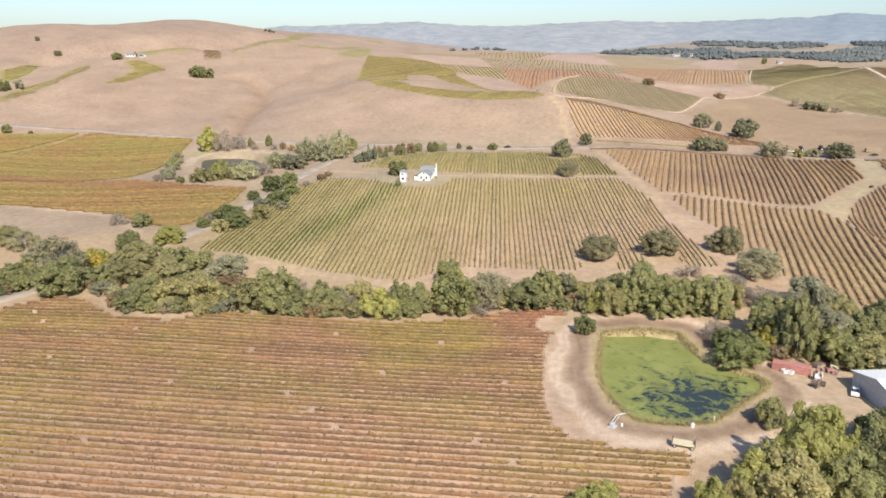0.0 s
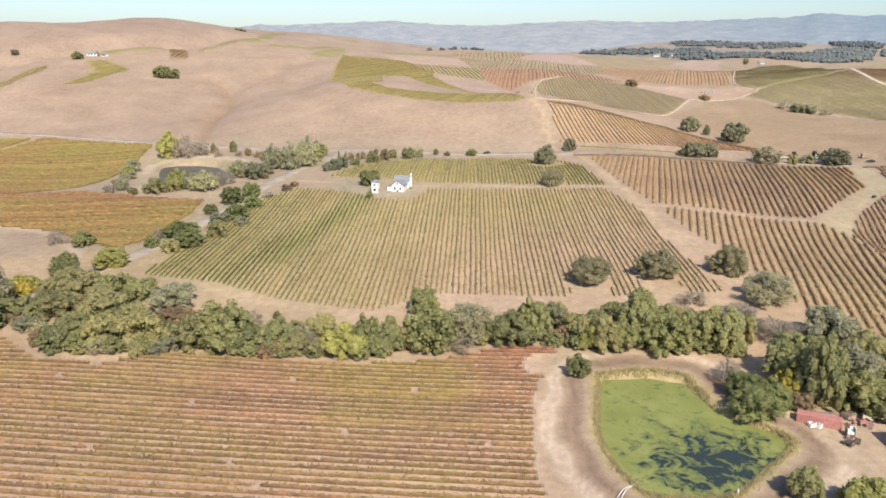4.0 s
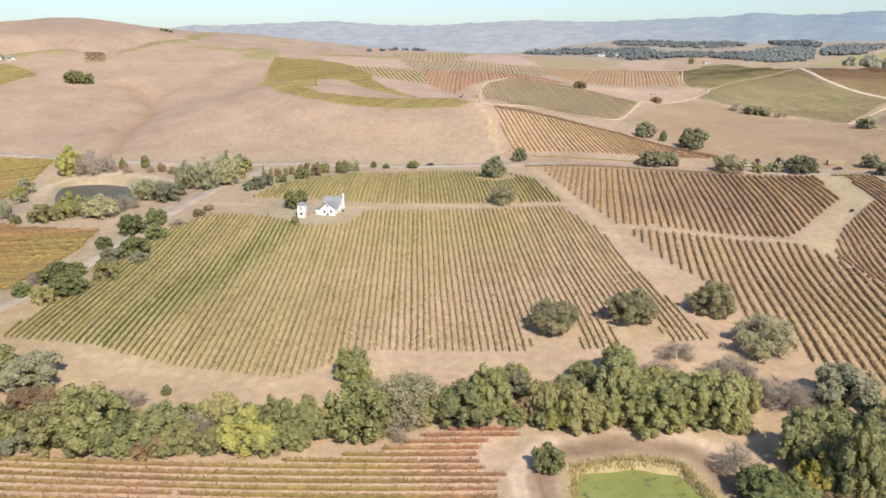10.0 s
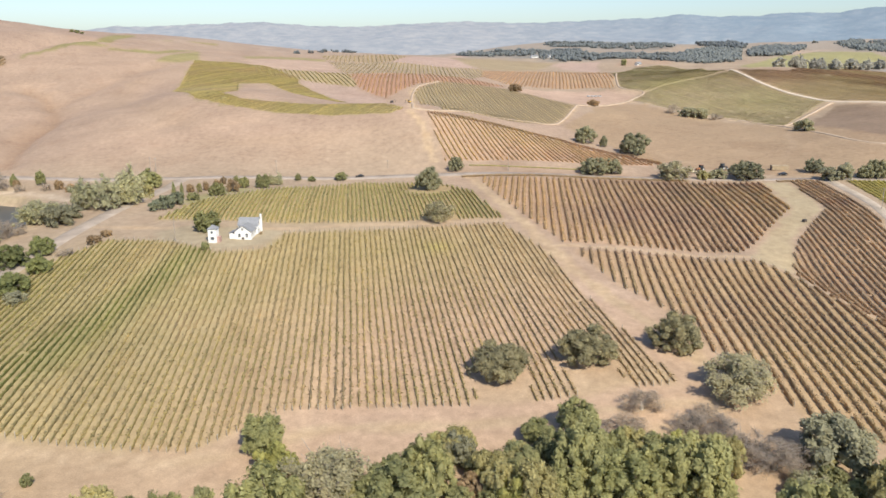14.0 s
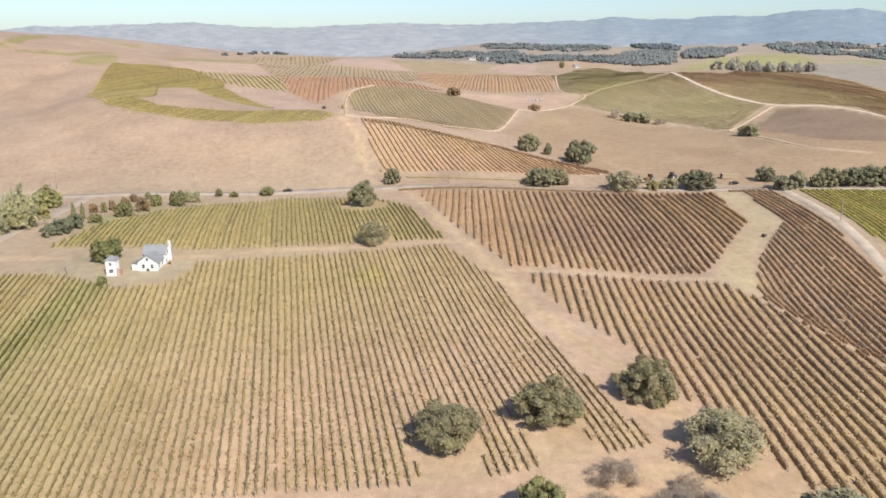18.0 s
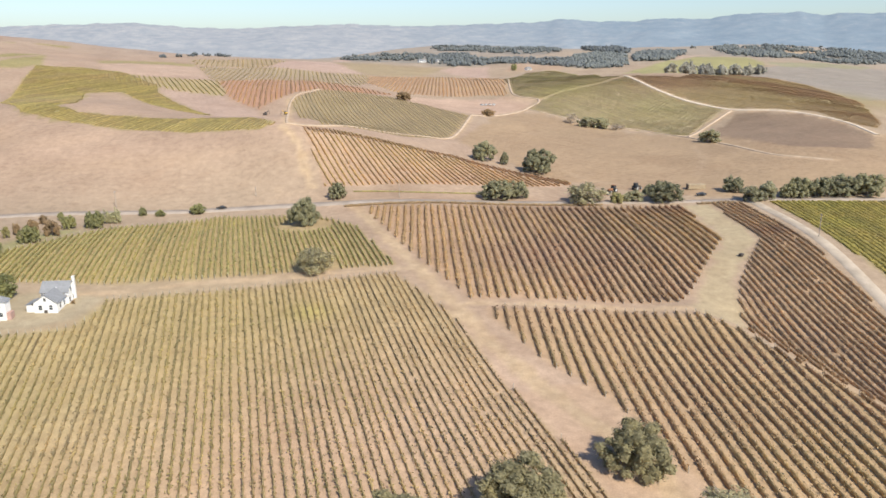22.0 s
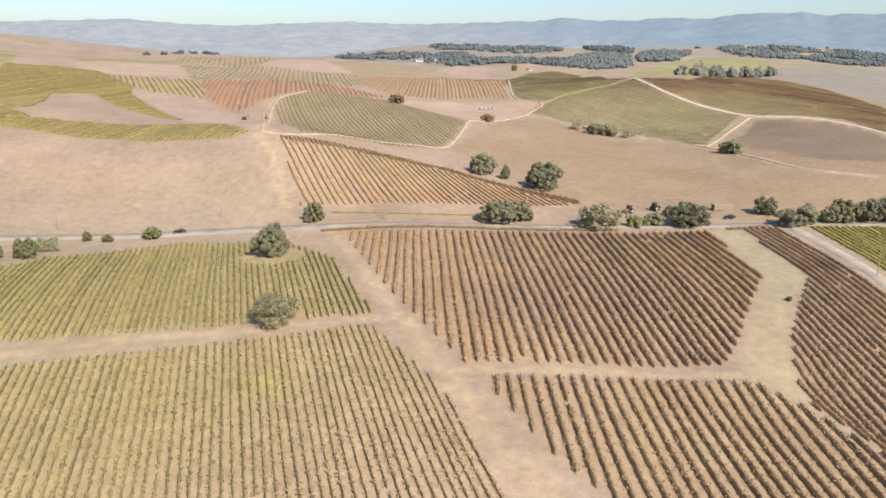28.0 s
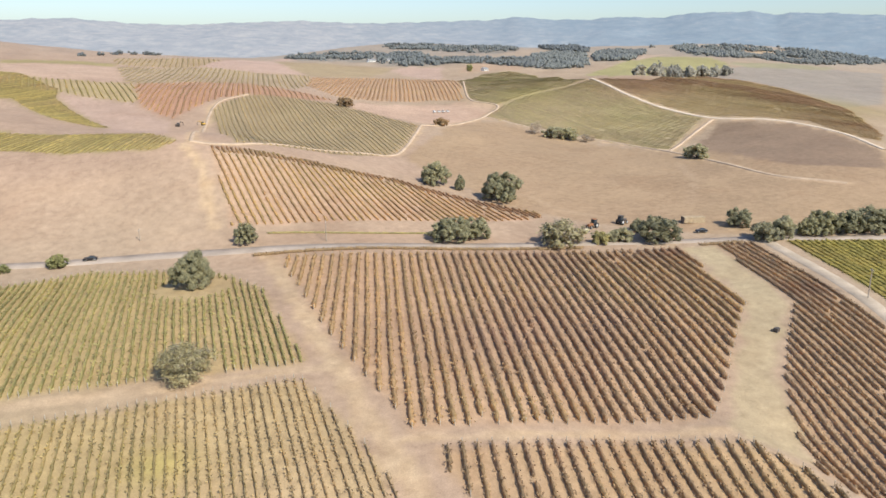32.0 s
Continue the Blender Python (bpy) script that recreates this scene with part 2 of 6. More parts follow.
def inside(P, x, y):
    P = np.asarray(P, float)
    r = np.zeros(np.shape(x), bool)
    for (x0, y0), (x1, y1) in zip(P, np.roll(P, -1, 0)):
        if y0 != y1:
            r ^= ((y0 > y) != (y1 > y)) & (x < (x1 - x0) * (y - y0) / (y1 - y0) + x0)
    return r


def away(P, x, y):
    """Distance to an open line."""
    d = np.full(np.shape(x), 1e9)
    for (x0, y0), (x1, y1) in zip(P[:-1], P[1:]):
        k = np.clip(((x - x0) * (x1 - x0) + (y - y0) * (y1 - y0)) / ((x1 - x0) ** 2 + (y1 - y0) ** 2 + 1e-9), 0, 1)
        d = np.minimum(d, np.hypot(x - x0 - k * (x1 - x0), y - y0 - k * (y1 - y0)))
    return d


def edge(P, x, y):
    """Signed distance to a field's edge, positive inside."""
    d = away(list(P) + [P[0]], x, y)
    return np.where(inside(P, x, y), d, -d)


def curve(P, step=4.0):
    """A smooth line through the corners of P."""
    P = [np.array(p, float) for p in P]
    P = [2 * P[0] - P[1]] + P + [2 * P[-1] - P[-2]]
    out = []
    for a, b, c, d in zip(P, P[1:], P[2:], P[3:]):
        n = max(2, int(np.hypot(*(c - b)) / step))
        for k in range(n):
            t = k / n
            out.append(0.5 * (2 * b + (c - a) * t + (2 * a - 5 * b + 4 * c - d) * t * t + (3 * b - a - 3 * c + d) * t ** 3))
    return out + [P[-2]]


GULLY = [(-152, 560), (-157, 590), (-164, 644), (-165, 707), (-178, 752), (-196, 794), (-216, 816)]
BRANCH = [(-178, 762), (-158, 816), (-122, 909)]
BEHIND_RIDGE = [(-435, 859), (-410, 882), (-378, 913), (-353, 939), (-325, 965), (-286, 960), (-264, 1016), (-232, 1073)]
CREASES = [(GULLY, 5.0, 10), (BRANCH, 3.0, 11), (BEHIND_RIDGE, 17.0, 27), ([(-450, 674), (-437, 713), (-418, 759), (-411, 834)], 5.0, 22),
           ([(-262, 640), (-300, 720), (-318, 790)], 2.5, 14), ([(-70, 600), (-110, 700), (-118, 820)], 2.5, 13), ([(-330, 620), (-372, 690)], 2.5, 13),
           ([(165, 334), (170, 317), (171, 299), (172, 281), (172, 262)], -1.8, 9), ([(184, 330), (183, 308), (182, 288), (182, 266)], 1.8, 9)]
LAKE = [(-141, 440), (-150, 465), (-154, 486), (-148, 494), (-135, 495), (-121, 487), (-110, 468), (-103, 452), (-100, 432), (-101, 416), (-106, 407), (-116, 406), (-128, 413)]
POND = [(46, 199), (57, 200), (65, 197), (66, 191), (68, 180), (76, 171), (76, 166), (66, 157), (58, 150), (51, 149), (43, 151), (40, 161), (40, 174)]


def pond_mask(x, y):
    return np.clip(edge(POND, x, y) / 1.8 + 0.75, 0, 1)


MAIN_ROAD = [(-420, 600), (-260, 585), (-140, 530), (-60, 507), (38, 498), (92, 483), (164, 465), (211, 455), (252, 441), (273, 433), (305, 417), (420, 380), (700, 330)]
SIDE_ROAD = [(-190, 195), (-140, 232), (-112, 270), (-99, 297), (-88, 341), (-76, 390), (-63, 440), (-48, 503)]
GRAVEL_ROAD = [(272, 434), (250, 372), (226, 318), (190, 240)]
TRACKS = [
    ([(98, 478), (97, 400), (98, 340), (101, 300), (106, 262), (96, 236), (60, 226), (44, 222)], 3.2),
    ([(96, 383), (63, 386), (32, 388), (0, 386), (-40, 396), (-66, 405)], 2.0),
    ([(101, 350), (139, 342), (166, 335)], 1.8),
    ([(-120, 236), (-95, 218), (-76, 213), (-70, 220), (-35, 215), (-10, 214), (11, 217), (22, 221), (36, 220), (58, 211), (76, 204), (84, 190)], 2.4),
    ([(40, 220), (33, 200), (29, 170), (30, 150), (46, 141), (66, 138), (90, 146)], 3.4),
    ([(84, 505), (84, 545), (80, 572)], 2.5),
    ([(83, 575), (111, 757), (143, 812)], 3.0),
    ([(237, 697), (218, 659), (188, 607), (169, 606), (143, 595), (100, 570), (83, 575)], 3.2),
    ([(442, 813), (426, 751), (422, 708), (425, 671), (428, 646), (436, 627), (452, 600), (452, 555), (437, 515)], 3.4),
    ([(305, 741), (319, 704), (341, 651), (350, 621), (351, 590), (347, 548), (341, 501), (348, 482), (356, 469)], 3.0),
    ([(352, 588), (398, 620), (426, 637)], 4.0),
    ([(382, 957), (328, 821), (333, 778), (307, 745), (255, 703), (237, 697)], 3.6),
    ([(-66, 258), (-40, 248), (-10.6, 243), (13, 249), (31, 246), (45, 243.5), (60, 241), (96, 240)], 2.2),
]
FIELDS = {}
FIELDS["pond_side"] = [(-190, 190), (-137, 221), (-130, 227), (-124, 231), (-113, 226), (-99, 213), (-81, 209), (-68, 216), (-40, 213), (-13, 210), (5, 211), (19, 217), (25, 218), (38, 216), (33.6, 205), (30, 195.6), (26.8, 186.6), (25.3, 174.2), (23.5, 155.7), (24, 146), (27.4, 140.2), (36.3, 137.7), (49.8, 134.9), (48, 128), (42, 122), (36, 112), (20, 95), (-160, 95)]
FIELDS["main"] = [(-91, 269), (-81, 324), (-72, 368), (-58, 386), (-35, 378), (-18, 363), (-3, 365), (5, 380), (88, 380), (95, 345), (94, 290), (95, 248), (60, 247), (16, 257), (5, 259), (-3, 253), (-13, 246), (-24, 248), (-44, 253), (-65, 263)]
FIELDS["upper"] = [(-45, 409), (-33, 440), (0, 474), (43, 486), (68, 474), (82, 462), (90, 442), (91, 387), (40, 391), (2, 393), (-18, 401)]
FIELDS["road_side"] = [(101, 472), (237, 437), (217, 384), (193, 363), (176, 347), (166, 340), (140, 346), (104, 353), (102, 374), (100, 401)]
FIELDS["oak_side"] = [(105, 346), (126, 342), (151, 337), (168, 330), (172, 320), (175, 298), (174, 266), (150, 232), (132, 218), (118, 226), (114, 248), (112, 265), (114, 290), (108, 312)]
FIELDS["gravel_side"] = [(251, 435), (264, 431), (244, 370), (222, 318), (196, 262), (177, 264), (178, 296), (176, 320), (186, 337), (198, 351), (230, 379)]
FIELDS["far_side"] = [(277, 427), (304, 414), (380, 388), (300, 290), (235, 310), (254, 365)]
FIELDS["red_hill_edge"] = [(86, 568), (128, 558), (170, 548), (215, 497), (210, 490), (190, 517), (167, 541.5), (127, 551), (96, 558)]
FIELDS["red_hill"] = [(90, 564), (96, 557.5), (127, 550.5), (166.5, 541), (189.5, 516.5), (209, 489), (164, 494), (104, 500), (90, 504)]
FIELDS["yellow_rows"] = [(-33, 934), (8, 916), (50, 902), (65, 886), (66, 788), (32, 817), (11, 845), (-11, 863), (-27, 880)]
FIELDS["pink_patch"] = [(-44, 1023), (-21, 1073), (51, 1101), (59, 905), (50, 902), (8, 916), (-33, 934)]
FIELDS["thin_strip"] = [(-54, 1109), (-8, 1168), (48, 1143), (51, 1101), (-21, 1073), (-45, 1030)]
FIELDS["saddle"] = [(51, 1101), (92, 1093), (147, 1124), (193, 1103), (254, 1095), (219, 952), (190, 878), (166, 937), (117, 932), (65, 886), (59, 905)]
FIELDS["knoll"] = [(138, 1132), (181, 1254), (248, 1311), (249, 1162), (254, 1103), (193, 1103)]
FIELDS["faint_rows"] = [(48, 1221), (111, 1231), (181, 1254), (138, 1132), (104, 1098), (51, 1126)]
FIELDS["far_pink"] = [(390, 1849), (294, 1355), (248, 1311)]
FIELDS["brown_saddle"] = [(248, 1311), (311, 1308), (401, 1229), (340, 1136), (254, 1095), (250, 1170)]
FIELDS["red_slope"] = [(65, 886), (117, 932), (168, 946), (187, 862), (209, 802), (166, 803), (143, 809), (121, 796), (100, 765), (84, 728), (67, 772)]
FIELDS["mauve_patch"] = [(11, 842), (62, 789), (67, 762), (82, 722), (75, 589), (54, 618), (35, 725)]
FIELDS["grey_hill"] = [(110, 763), (142, 806), (175, 804), (203, 780), (227, 722), (236, 694), (218, 659), (188, 607), (123, 576), (100, 573)]
FIELDS["brown_slope"] = [(250, 1079), (335, 1119), (396, 1045), (381, 962), (320, 817), (308, 831), (224, 823), (216, 846), (219, 952)]
FIELDS["truck_yard"] = [(208, 798), (318, 812), (331, 780), (301, 733), (255, 703), (239, 702), (214, 757)]
FIELDS["green_hill"] = [(308, 747), (329, 771), (365, 790), (402, 789), (441, 807), (424, 748), (422, 708), (428, 646), (407, 632), (356, 593), (341, 651), (325, 700), (305, 730)]
FIELDS["olive_hill"] = [(380, 966), (468, 1099), (519, 1120), (521, 1050), (430, 835), (442, 813), (404, 793), (366, 792), (333, 778), (324, 814)]
FIELDS["brown_hill"] = [(445, 808), (473, 768), (738, 1012), (701, 913), (633, 767), (570, 652), (476, 546), (456, 530), (453, 552), (465, 597), (431, 649), (425, 711), (428, 753)]
FIELDS["plowed"] = [(423, 628), (453, 595), (453, 561), (433, 512), (395, 481), (363, 508), (366, 583)]
FIELDS["grey_plain"] = [(736, 1021), (942, 1173), (1077, 1190), (1427, 1290), (708, 727), (577, 658), (641, 775), (748, 963)]
FIELDS["poplar_field"] = [(583, 1034), (824, 1290), (949, 1380), (1025, 1319), (978, 1226), (854, 1095), (460, 808)]
FIELDS["olive_plain"] = [(968, 1227), (1071, 1233), (1339, 1326), (1102, 1144), (975, 1172)]
FIELDS["pale_bank"] = [(388, 1212), (423, 1243), (468, 1220), (396, 1045), (385, 1087)]
FIELDS["tan_rise"] = [(463, 1149), (524, 1256), (577, 1310), (590, 1260), (545, 1124)]
FIELDS["clearing"] = [(1241, 1522), (1377, 1627), (1554, 1646), (1407, 1554)]
FIELDS["far_tan"] = [(654, 1426), (822, 1712), (873, 1545), (810, 1441)]
FIELDS["far_pale"] = [(824, 1290), (966, 1453), (1032, 1436), (949, 1380)]
FIELDS["bowl"] = [(-86, 748), (-93, 960), (-61, 969), (-19, 943), (13, 862), (15, 810), (30, 746), (50, 675), (41, 675), (18, 711), (-13, 809), (-38, 807), (-30, 676), (-45, 673), (-24, 644), (18, 626), (66, 598), (78, 577), (69, 568), (33, 581), (-3, 602), (-32, 622), (-57, 647)]
FIELDS["lime_patch"] = [(-63, 776), (-62, 838), (-45, 839), (-38, 807), (-30, 676), (-45, 673)]
FIELDS["ridge_strip"] = [(-191, 1205), (-124, 1268), (-34, 1271), (-19, 1269), (-69, 1270), (-160, 1241)]
FIELDS["ridge_patch"] = [(-128, 926), (-125, 976), (-103, 1096), (-88, 964), (-106, 931)]
FIELDS["west_high"] = [(-420, 560), (-323, 569), (-265, 578), (-179, 545), (-176, 489), (-180, 430), (-200, 412), (-300, 408), (-420, 408)]
FIELDS["west_low"] = [(-380, 402), (-200, 405), (-172, 409), (-139, 389), (-118, 378), (-98, 371), (-98, 350), (-104, 312), (-111, 300), (-130, 315), (-150, 334), (-204, 354), (-380, 362)]
FIELDS["hill_patch"] = [(-318, 724), (-306, 741), (-300, 781), (-291, 818), (-309, 839), (-330, 849), (-345, 838), (-326, 810), (-319, 774)]
FIELDS["hill_strip"] = [(-377, 651), (-369, 683), (-358, 713), (-358, 785), (-366, 810), (-373, 782), (-368, 723), (-381, 696), (-387, 669)]
FIELDS["left_patch"] = [(-447, 780), (-444, 807), (-436, 847), (-422, 805), (-418, 768), (-416, 733), (-427, 743)]
FIELDS["ridge_line"] = [(-362, 884), (-346, 898), (-322, 912), (-296, 932), (-286, 928), (-296, 910), (-310, 896), (-324, 882), (-341, 872)]
FIELDS["ridge_block"] = [(-288, 930), (-269, 932), (-251, 886), (-273, 884)]
FIELDS["crest_strip"] = [(-258, 926), (-240, 955), (-229, 990), (-213, 1012), (-222, 1100), (-227, 1200), (-216, 1262), (-205, 1258), (-204, 1112), (-198, 1003), (-216, 982), (-231, 946), (-247, 920)]
FIELDS["crest_line"] = [(-219, 992), (-199, 997), (-171, 992), (-140, 1018), (-114, 1118), (-103, 1118), (-133, 984), (-168, 974), (-198, 987), (-217, 982)]
WOODS = {}
WOODS["far_crest"] = [(592, 1647), (630, 1480), (741, 1525), (877, 1772), (842, 2133), (739, 2317), (640, 1950)]
WOODS["oak_rise"] = [(476, 1518), (543, 1519), (494, 1348), (579, 1334), (660, 1317), (581, 1122), (568, 1155), (532, 1250), (446, 1247), (394, 1268)]
WOODS["hill_slope"] = [(703, 1396), (799, 1493), (850, 1462), (786, 1351), (661, 1158), (578, 1122)]
WOODS["hilltop"] = [(845, 1610), (900, 1710), (1024, 1744), (885, 1484), (870, 1509)]
WOODS["shoulder"] = [(877, 1463), (960, 1560), (1038, 1527), (833, 1294), (751, 1272)]
WOODS["field_back"] = [(1198, 1643), (1301, 1712), (1304, 1548), (1294, 1486), (1100, 1330), (1040, 1390)]
WOODS["plain_band"] = [(1279, 1479), (1522, 1611), (1700, 1640), (1800, 1560), (1560, 1440), (1417, 1405), (1184, 1300)]
WOODS["low_ridge"] = [(405, 1303), (505, 1606), (420, 1700), (330, 1640), (293, 1384)]
YARD = [(-48, 392), (-38, 379), (-20, 364), (-3, 366), (6, 381), (-10, 390), (-30, 398)]
FARMYARD = [(84, 146), (112, 132), (140, 140), (135, 172), (100, 180), (84, 174), (74, 160)]
STRIP = [(239, 439), (251, 435), (230, 380), (197, 351), (178, 321), (168, 331), (168, 338), (178, 347), (217, 385)]
TILLED = [(203, 508), (188, 604), (236, 664), (264, 716), (305, 728), (352, 590), (440, 520), (620, 440), (420, 392), (310, 424), (255, 447)]

GRASS = (0.42, 0.325, 0.235)


def ground_sheet():
    ang = np.concatenate([np.arange(-180, -48, 6.0), np.arange(-48, 66, 0.27), np.arange(66, 180, 6.0)])
    rad = np.concatenate([np.linspace(5, 120, 14), np.arange(124, 640, 1.9), np.geomspace(642, 4900, 150)])
    A, R = np.meshgrid(np.radians(ang), rad, indexing="ij")
    X, Y = 20 + R * np.sin(A), -20 + R * np.cos(A)
    Z = height(X, Y)
    Z = np.where(R > 2300, Z + (R - 2300) * 0.004, Z)
    n, m = X.shape
    idx = np.arange(n * m).reshape(n, m)
    nxt = np.roll(idx, -1, 0)
    F = np.stack([idx[:, :-1], idx[:, 1:], nxt[:, 1:], nxt[:, :-1]], -1).reshape(-1, 4)
    me = mesh_from_arrays("ground", np.stack([X, Y, Z], -1).reshape(-1, 3), F, ground_material(), True)
    # colour of soil and dry grass, field by field; far land greyed for haze
    x, y = X.ravel(), Y.ravel()
    wob = 1.3 * np.sin(x * 0.31 + np.sin(y * 0.17) * 2) + 0.9 * np.sin(y * 0.43 + x * 0.12)
    col = np.tile(np.array(GRASS), (len(x), 1))

    def lay(mask, colour):
        k = np.clip(mask, 0, 1)[:, None]
        col[:] = col * (1 - k) + np.array(colour) * k

    lay((y < 300) * 1.0, (0.475, 0.35, 0.228))
    hill = np.clip((y - 510) / 60, 0, 1) * np.clip((260 - x) / 60, 0, 1)
    lay(hill * 0.8, (0.435, 0.315, 0.235))
    # haze put into the ground colour: the land greys with distance
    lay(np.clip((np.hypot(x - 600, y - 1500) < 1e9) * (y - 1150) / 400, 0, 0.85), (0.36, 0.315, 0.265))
    lay(0.8 * np.clip((edge([(-700, 690), (-430, 850), (-406, 873), (-375, 904), (-349, 929), (-322, 955), (-283, 951), (-261, 1007), (-230, 1063), (-150, 1300), (-300, 1700), (-900, 1700)], x, y) + wob * 2) / 12, 0, 1), (0.385, 0.285, 0.22))
    lay(0.7 * np.exp(-(away(GULLY, x, y) / 5) ** 2), (0.35, 0.235, 0.155))
    lay(0.6 * np.exp(-(((x + 172) / 15) ** 2 + ((y - 660) / 60) ** 2)), (0.37, 0.25, 0.165))
    lay(0.35 * np.exp(-(away(BRANCH, x, y) / 8) ** 2), (0.37, 0.26, 0.185))
    for line, wide in (([(-260, 640), (-300, 720), (-330, 800)], 9), ([(-60, 600), (-120, 720), (-130, 850)], 12), ([(-420, 640), (-440, 740)], 10), ([(-40, 560), (30, 552)], 8), ([(-230, 600), (-330, 610)], 10)):
        lay(0.35 * np.exp(-(away(curve(line), x, y) / wide) ** 2), (0.40, 0.29, 0.20))
    lay((edge(TILLED, x, y) + wob) / 3, (0.395, 0.287, 0.185))
    for name, colour in (("grey_plain", (0.325, 0.287, 0.245)), ("olive_plain", (0.33, 0.31, 0.20)), ("poplar_field", (0.36, 0.335, 0.16)), ("far_pale", (0.48, 0.37, 0.29)), ("far_tan", (0.42, 0.34, 0.26)), ("clearing", (0.46, 0.36, 0.26)),
                         ("far_pink", (0.47, 0.345, 0.28)), ("faint_rows", (0.41, 0.315, 0.20)), ("knoll", (0.49, 0.36, 0.295)), ("brown_saddle", (0.38, 0.30, 0.19)), ("saddle", (0.40, 0.315, 0.21)), ("pink_patch", (0.50, 0.365, 0.28)), ("thin_strip", (0.36, 0.305, 0.15)),
                         ("pale_bank", (0.50, 0.37, 0.30)), ("tan_rise", (0.45, 0.325, 0.23)), ("ridge_strip", (0.34, 0.29, 0.13)), ("ridge_patch", (0.35, 0.30, 0.14)), ("mauve_patch", (0.47, 0.345, 0.275)), ("truck_yard", (0.52, 0.375, 0.285)),
                         ("pond_side", (0.63, 0.46, 0.325)), ("main", (0.45, 0.365, 0.194)), ("upper", (0.45, 0.36, 0.184)), ("road_side", (0.475, 0.345, 0.221)), ("oak_side", (0.46, 0.335, 0.194)), ("gravel_side", (0.40, 0.285, 0.189)),
                         ("far_side", (0.335, 0.29, 0.115)), ("red_hill", (0.50, 0.355, 0.25)), ("grey_hill", (0.345, 0.27, 0.165)), ("red_slope", (0.45, 0.27, 0.18)), ("brown_slope", (0.47, 0.32, 0.205)), ("green_hill", (0.475, 0.385, 0.24)),
                         ("olive_hill", (0.405, 0.33, 0.20)), ("brown_hill", (0.35, 0.27, 0.16)), ("plowed", (0.275, 0.20, 0.142)), ("bowl", (0.34, 0.285, 0.125)), ("lime_patch", (0.35, 0.32, 0.085)), ("yellow_rows", (0.43, 0.345, 0.20)),
                         ("west_high", (0.35, 0.275, 0.11)), ("west_low", (0.33, 0.26, 0.11)), ("hill_patch", (0.37, 0.315, 0.125)), ("hill_strip", (0.31, 0.265, 0.125)), ("left_patch", (0.34, 0.30, 0.115)), ("ridge_line", (0.34, 0.295, 0.125)), ("ridge_block", (0.28, 0.20, 0.115)), ("crest_strip", (0.31, 0.275, 0.125)), ("crest_line", (0.33, 0.285, 0.13))):
        lay((edge(FIELDS[name], x, y) + 0.5 * wob) / 2.5 + 0.3, colour)
    # darker grey under the far woods, so gaps between crowns are not pale
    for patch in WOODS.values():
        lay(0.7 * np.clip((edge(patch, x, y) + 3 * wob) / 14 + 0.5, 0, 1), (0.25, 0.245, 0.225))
    for cx, cy, reach, colour, much in ((-70, 150, 48, (0.46, 0.33, 0.25), 0.75), (5, 165, 32, (0.64, 0.445, 0.345), 0.6), (58, 358, 4, (0.46, 0.43, 0.10), 0.9), (-15, 305, 32, (0.42, 0.375, 0.195), 0.5), (25, 275, 40, (0.57, 0.40, 0.30), 0.6), (70, 290, 38, (0.59, 0.415, 0.315), 0.65), (-60, 315, 34, (0.37, 0.315, 0.165), 0.75), (30, 360, 30, (0.44, 0.36, 0.18), 0.4), (452, 760, 34, (0.27, 0.15, 0.10), 0.8),
                                        (560, 680, 60, (0.31, 0.26, 0.11), 0.7), (392, 680, 28, (0.38, 0.355, 0.15), 0.45), (370, 800, 30, (0.37, 0.34, 0.10), 0.5), (150, 950, 70, (0.40, 0.28, 0.21), 0.3), (140, 420, 60, (0.47, 0.31, 0.23), 0.5)):
        lay(much * np.exp(-((x - cx) ** 2 + (y - cy) ** 2) / (2 * reach * reach)), colour)
    lay(0.6 * np.exp(-(away([(-52, 290), (-43, 317), (-34, 341), (-26, 369)], x, y) / 7) ** 2) * (edge(FIELDS["main"], x, y) > 0), (0.32, 0.30, 0.13))
    for line in ([(331, 556), (314, 523), (298, 502), (283, 486)], [(223, 523), (226, 500), (236, 486)]):
        lay(0.7 * np.exp(-(away(curve(line), x, y) / 1.6) ** 2), (0.46, 0.345, 0.235))
    for line, wide in TRACKS:
        d = away(curve(line), x, y)
        lay((wide + 0.4 * wob - d) / 1.5, (0.50, 0.37, 0.24))
        lay(0.45 * np.exp(-((d - 0.9 - 0.3 * wob) / 0.6) ** 2) * (wide > 1.7), (0.57, 0.44, 0.305))
    for line, wide in (([(-290, 500), (-280, 531), (-273, 575)], 2.0), ([(-206, 351), (-173, 343), (-149, 330), (-135, 313), (-122, 293)], 2.6)):
        lay((wide + 0.4 * wob - away(curve(line), x, y)) / 1.5, (0.52, 0.405, 0.305))
    lay(0.8 * np.exp(-(away([(-36, 441), (-29, 456), (-16, 470)], x, y) / 5) ** 2), (0.33, 0.325, 0.14))
    lay((edge(YARD, x, y) + wob) / 3, (0.41, 0.345, 0.24))
    lay((edge(FARMYARD, x, y) + wob) / 3, (0.50, 0.38, 0.27))
    lay((edge(STRIP, x, y) + 0.6 * wob) / 2, (0.46, 0.375, 0.245))
    shore = edge(LAKE, x, y)
    lay(0.75 * np.clip((shore + 17 + wob) / 8, 0, 1) * (x > -166) * (y > 398), (0.49, 0.385, 0.265))
    lay((4.2 + 0.6 * wob - away(curve([(-160, 470), (-163, 492), (-152, 502), (-132, 502), (-114, 492), (-98, 474), (-84, 464)]), x, y)) / 2.5, (0.56, 0.455, 0.34))
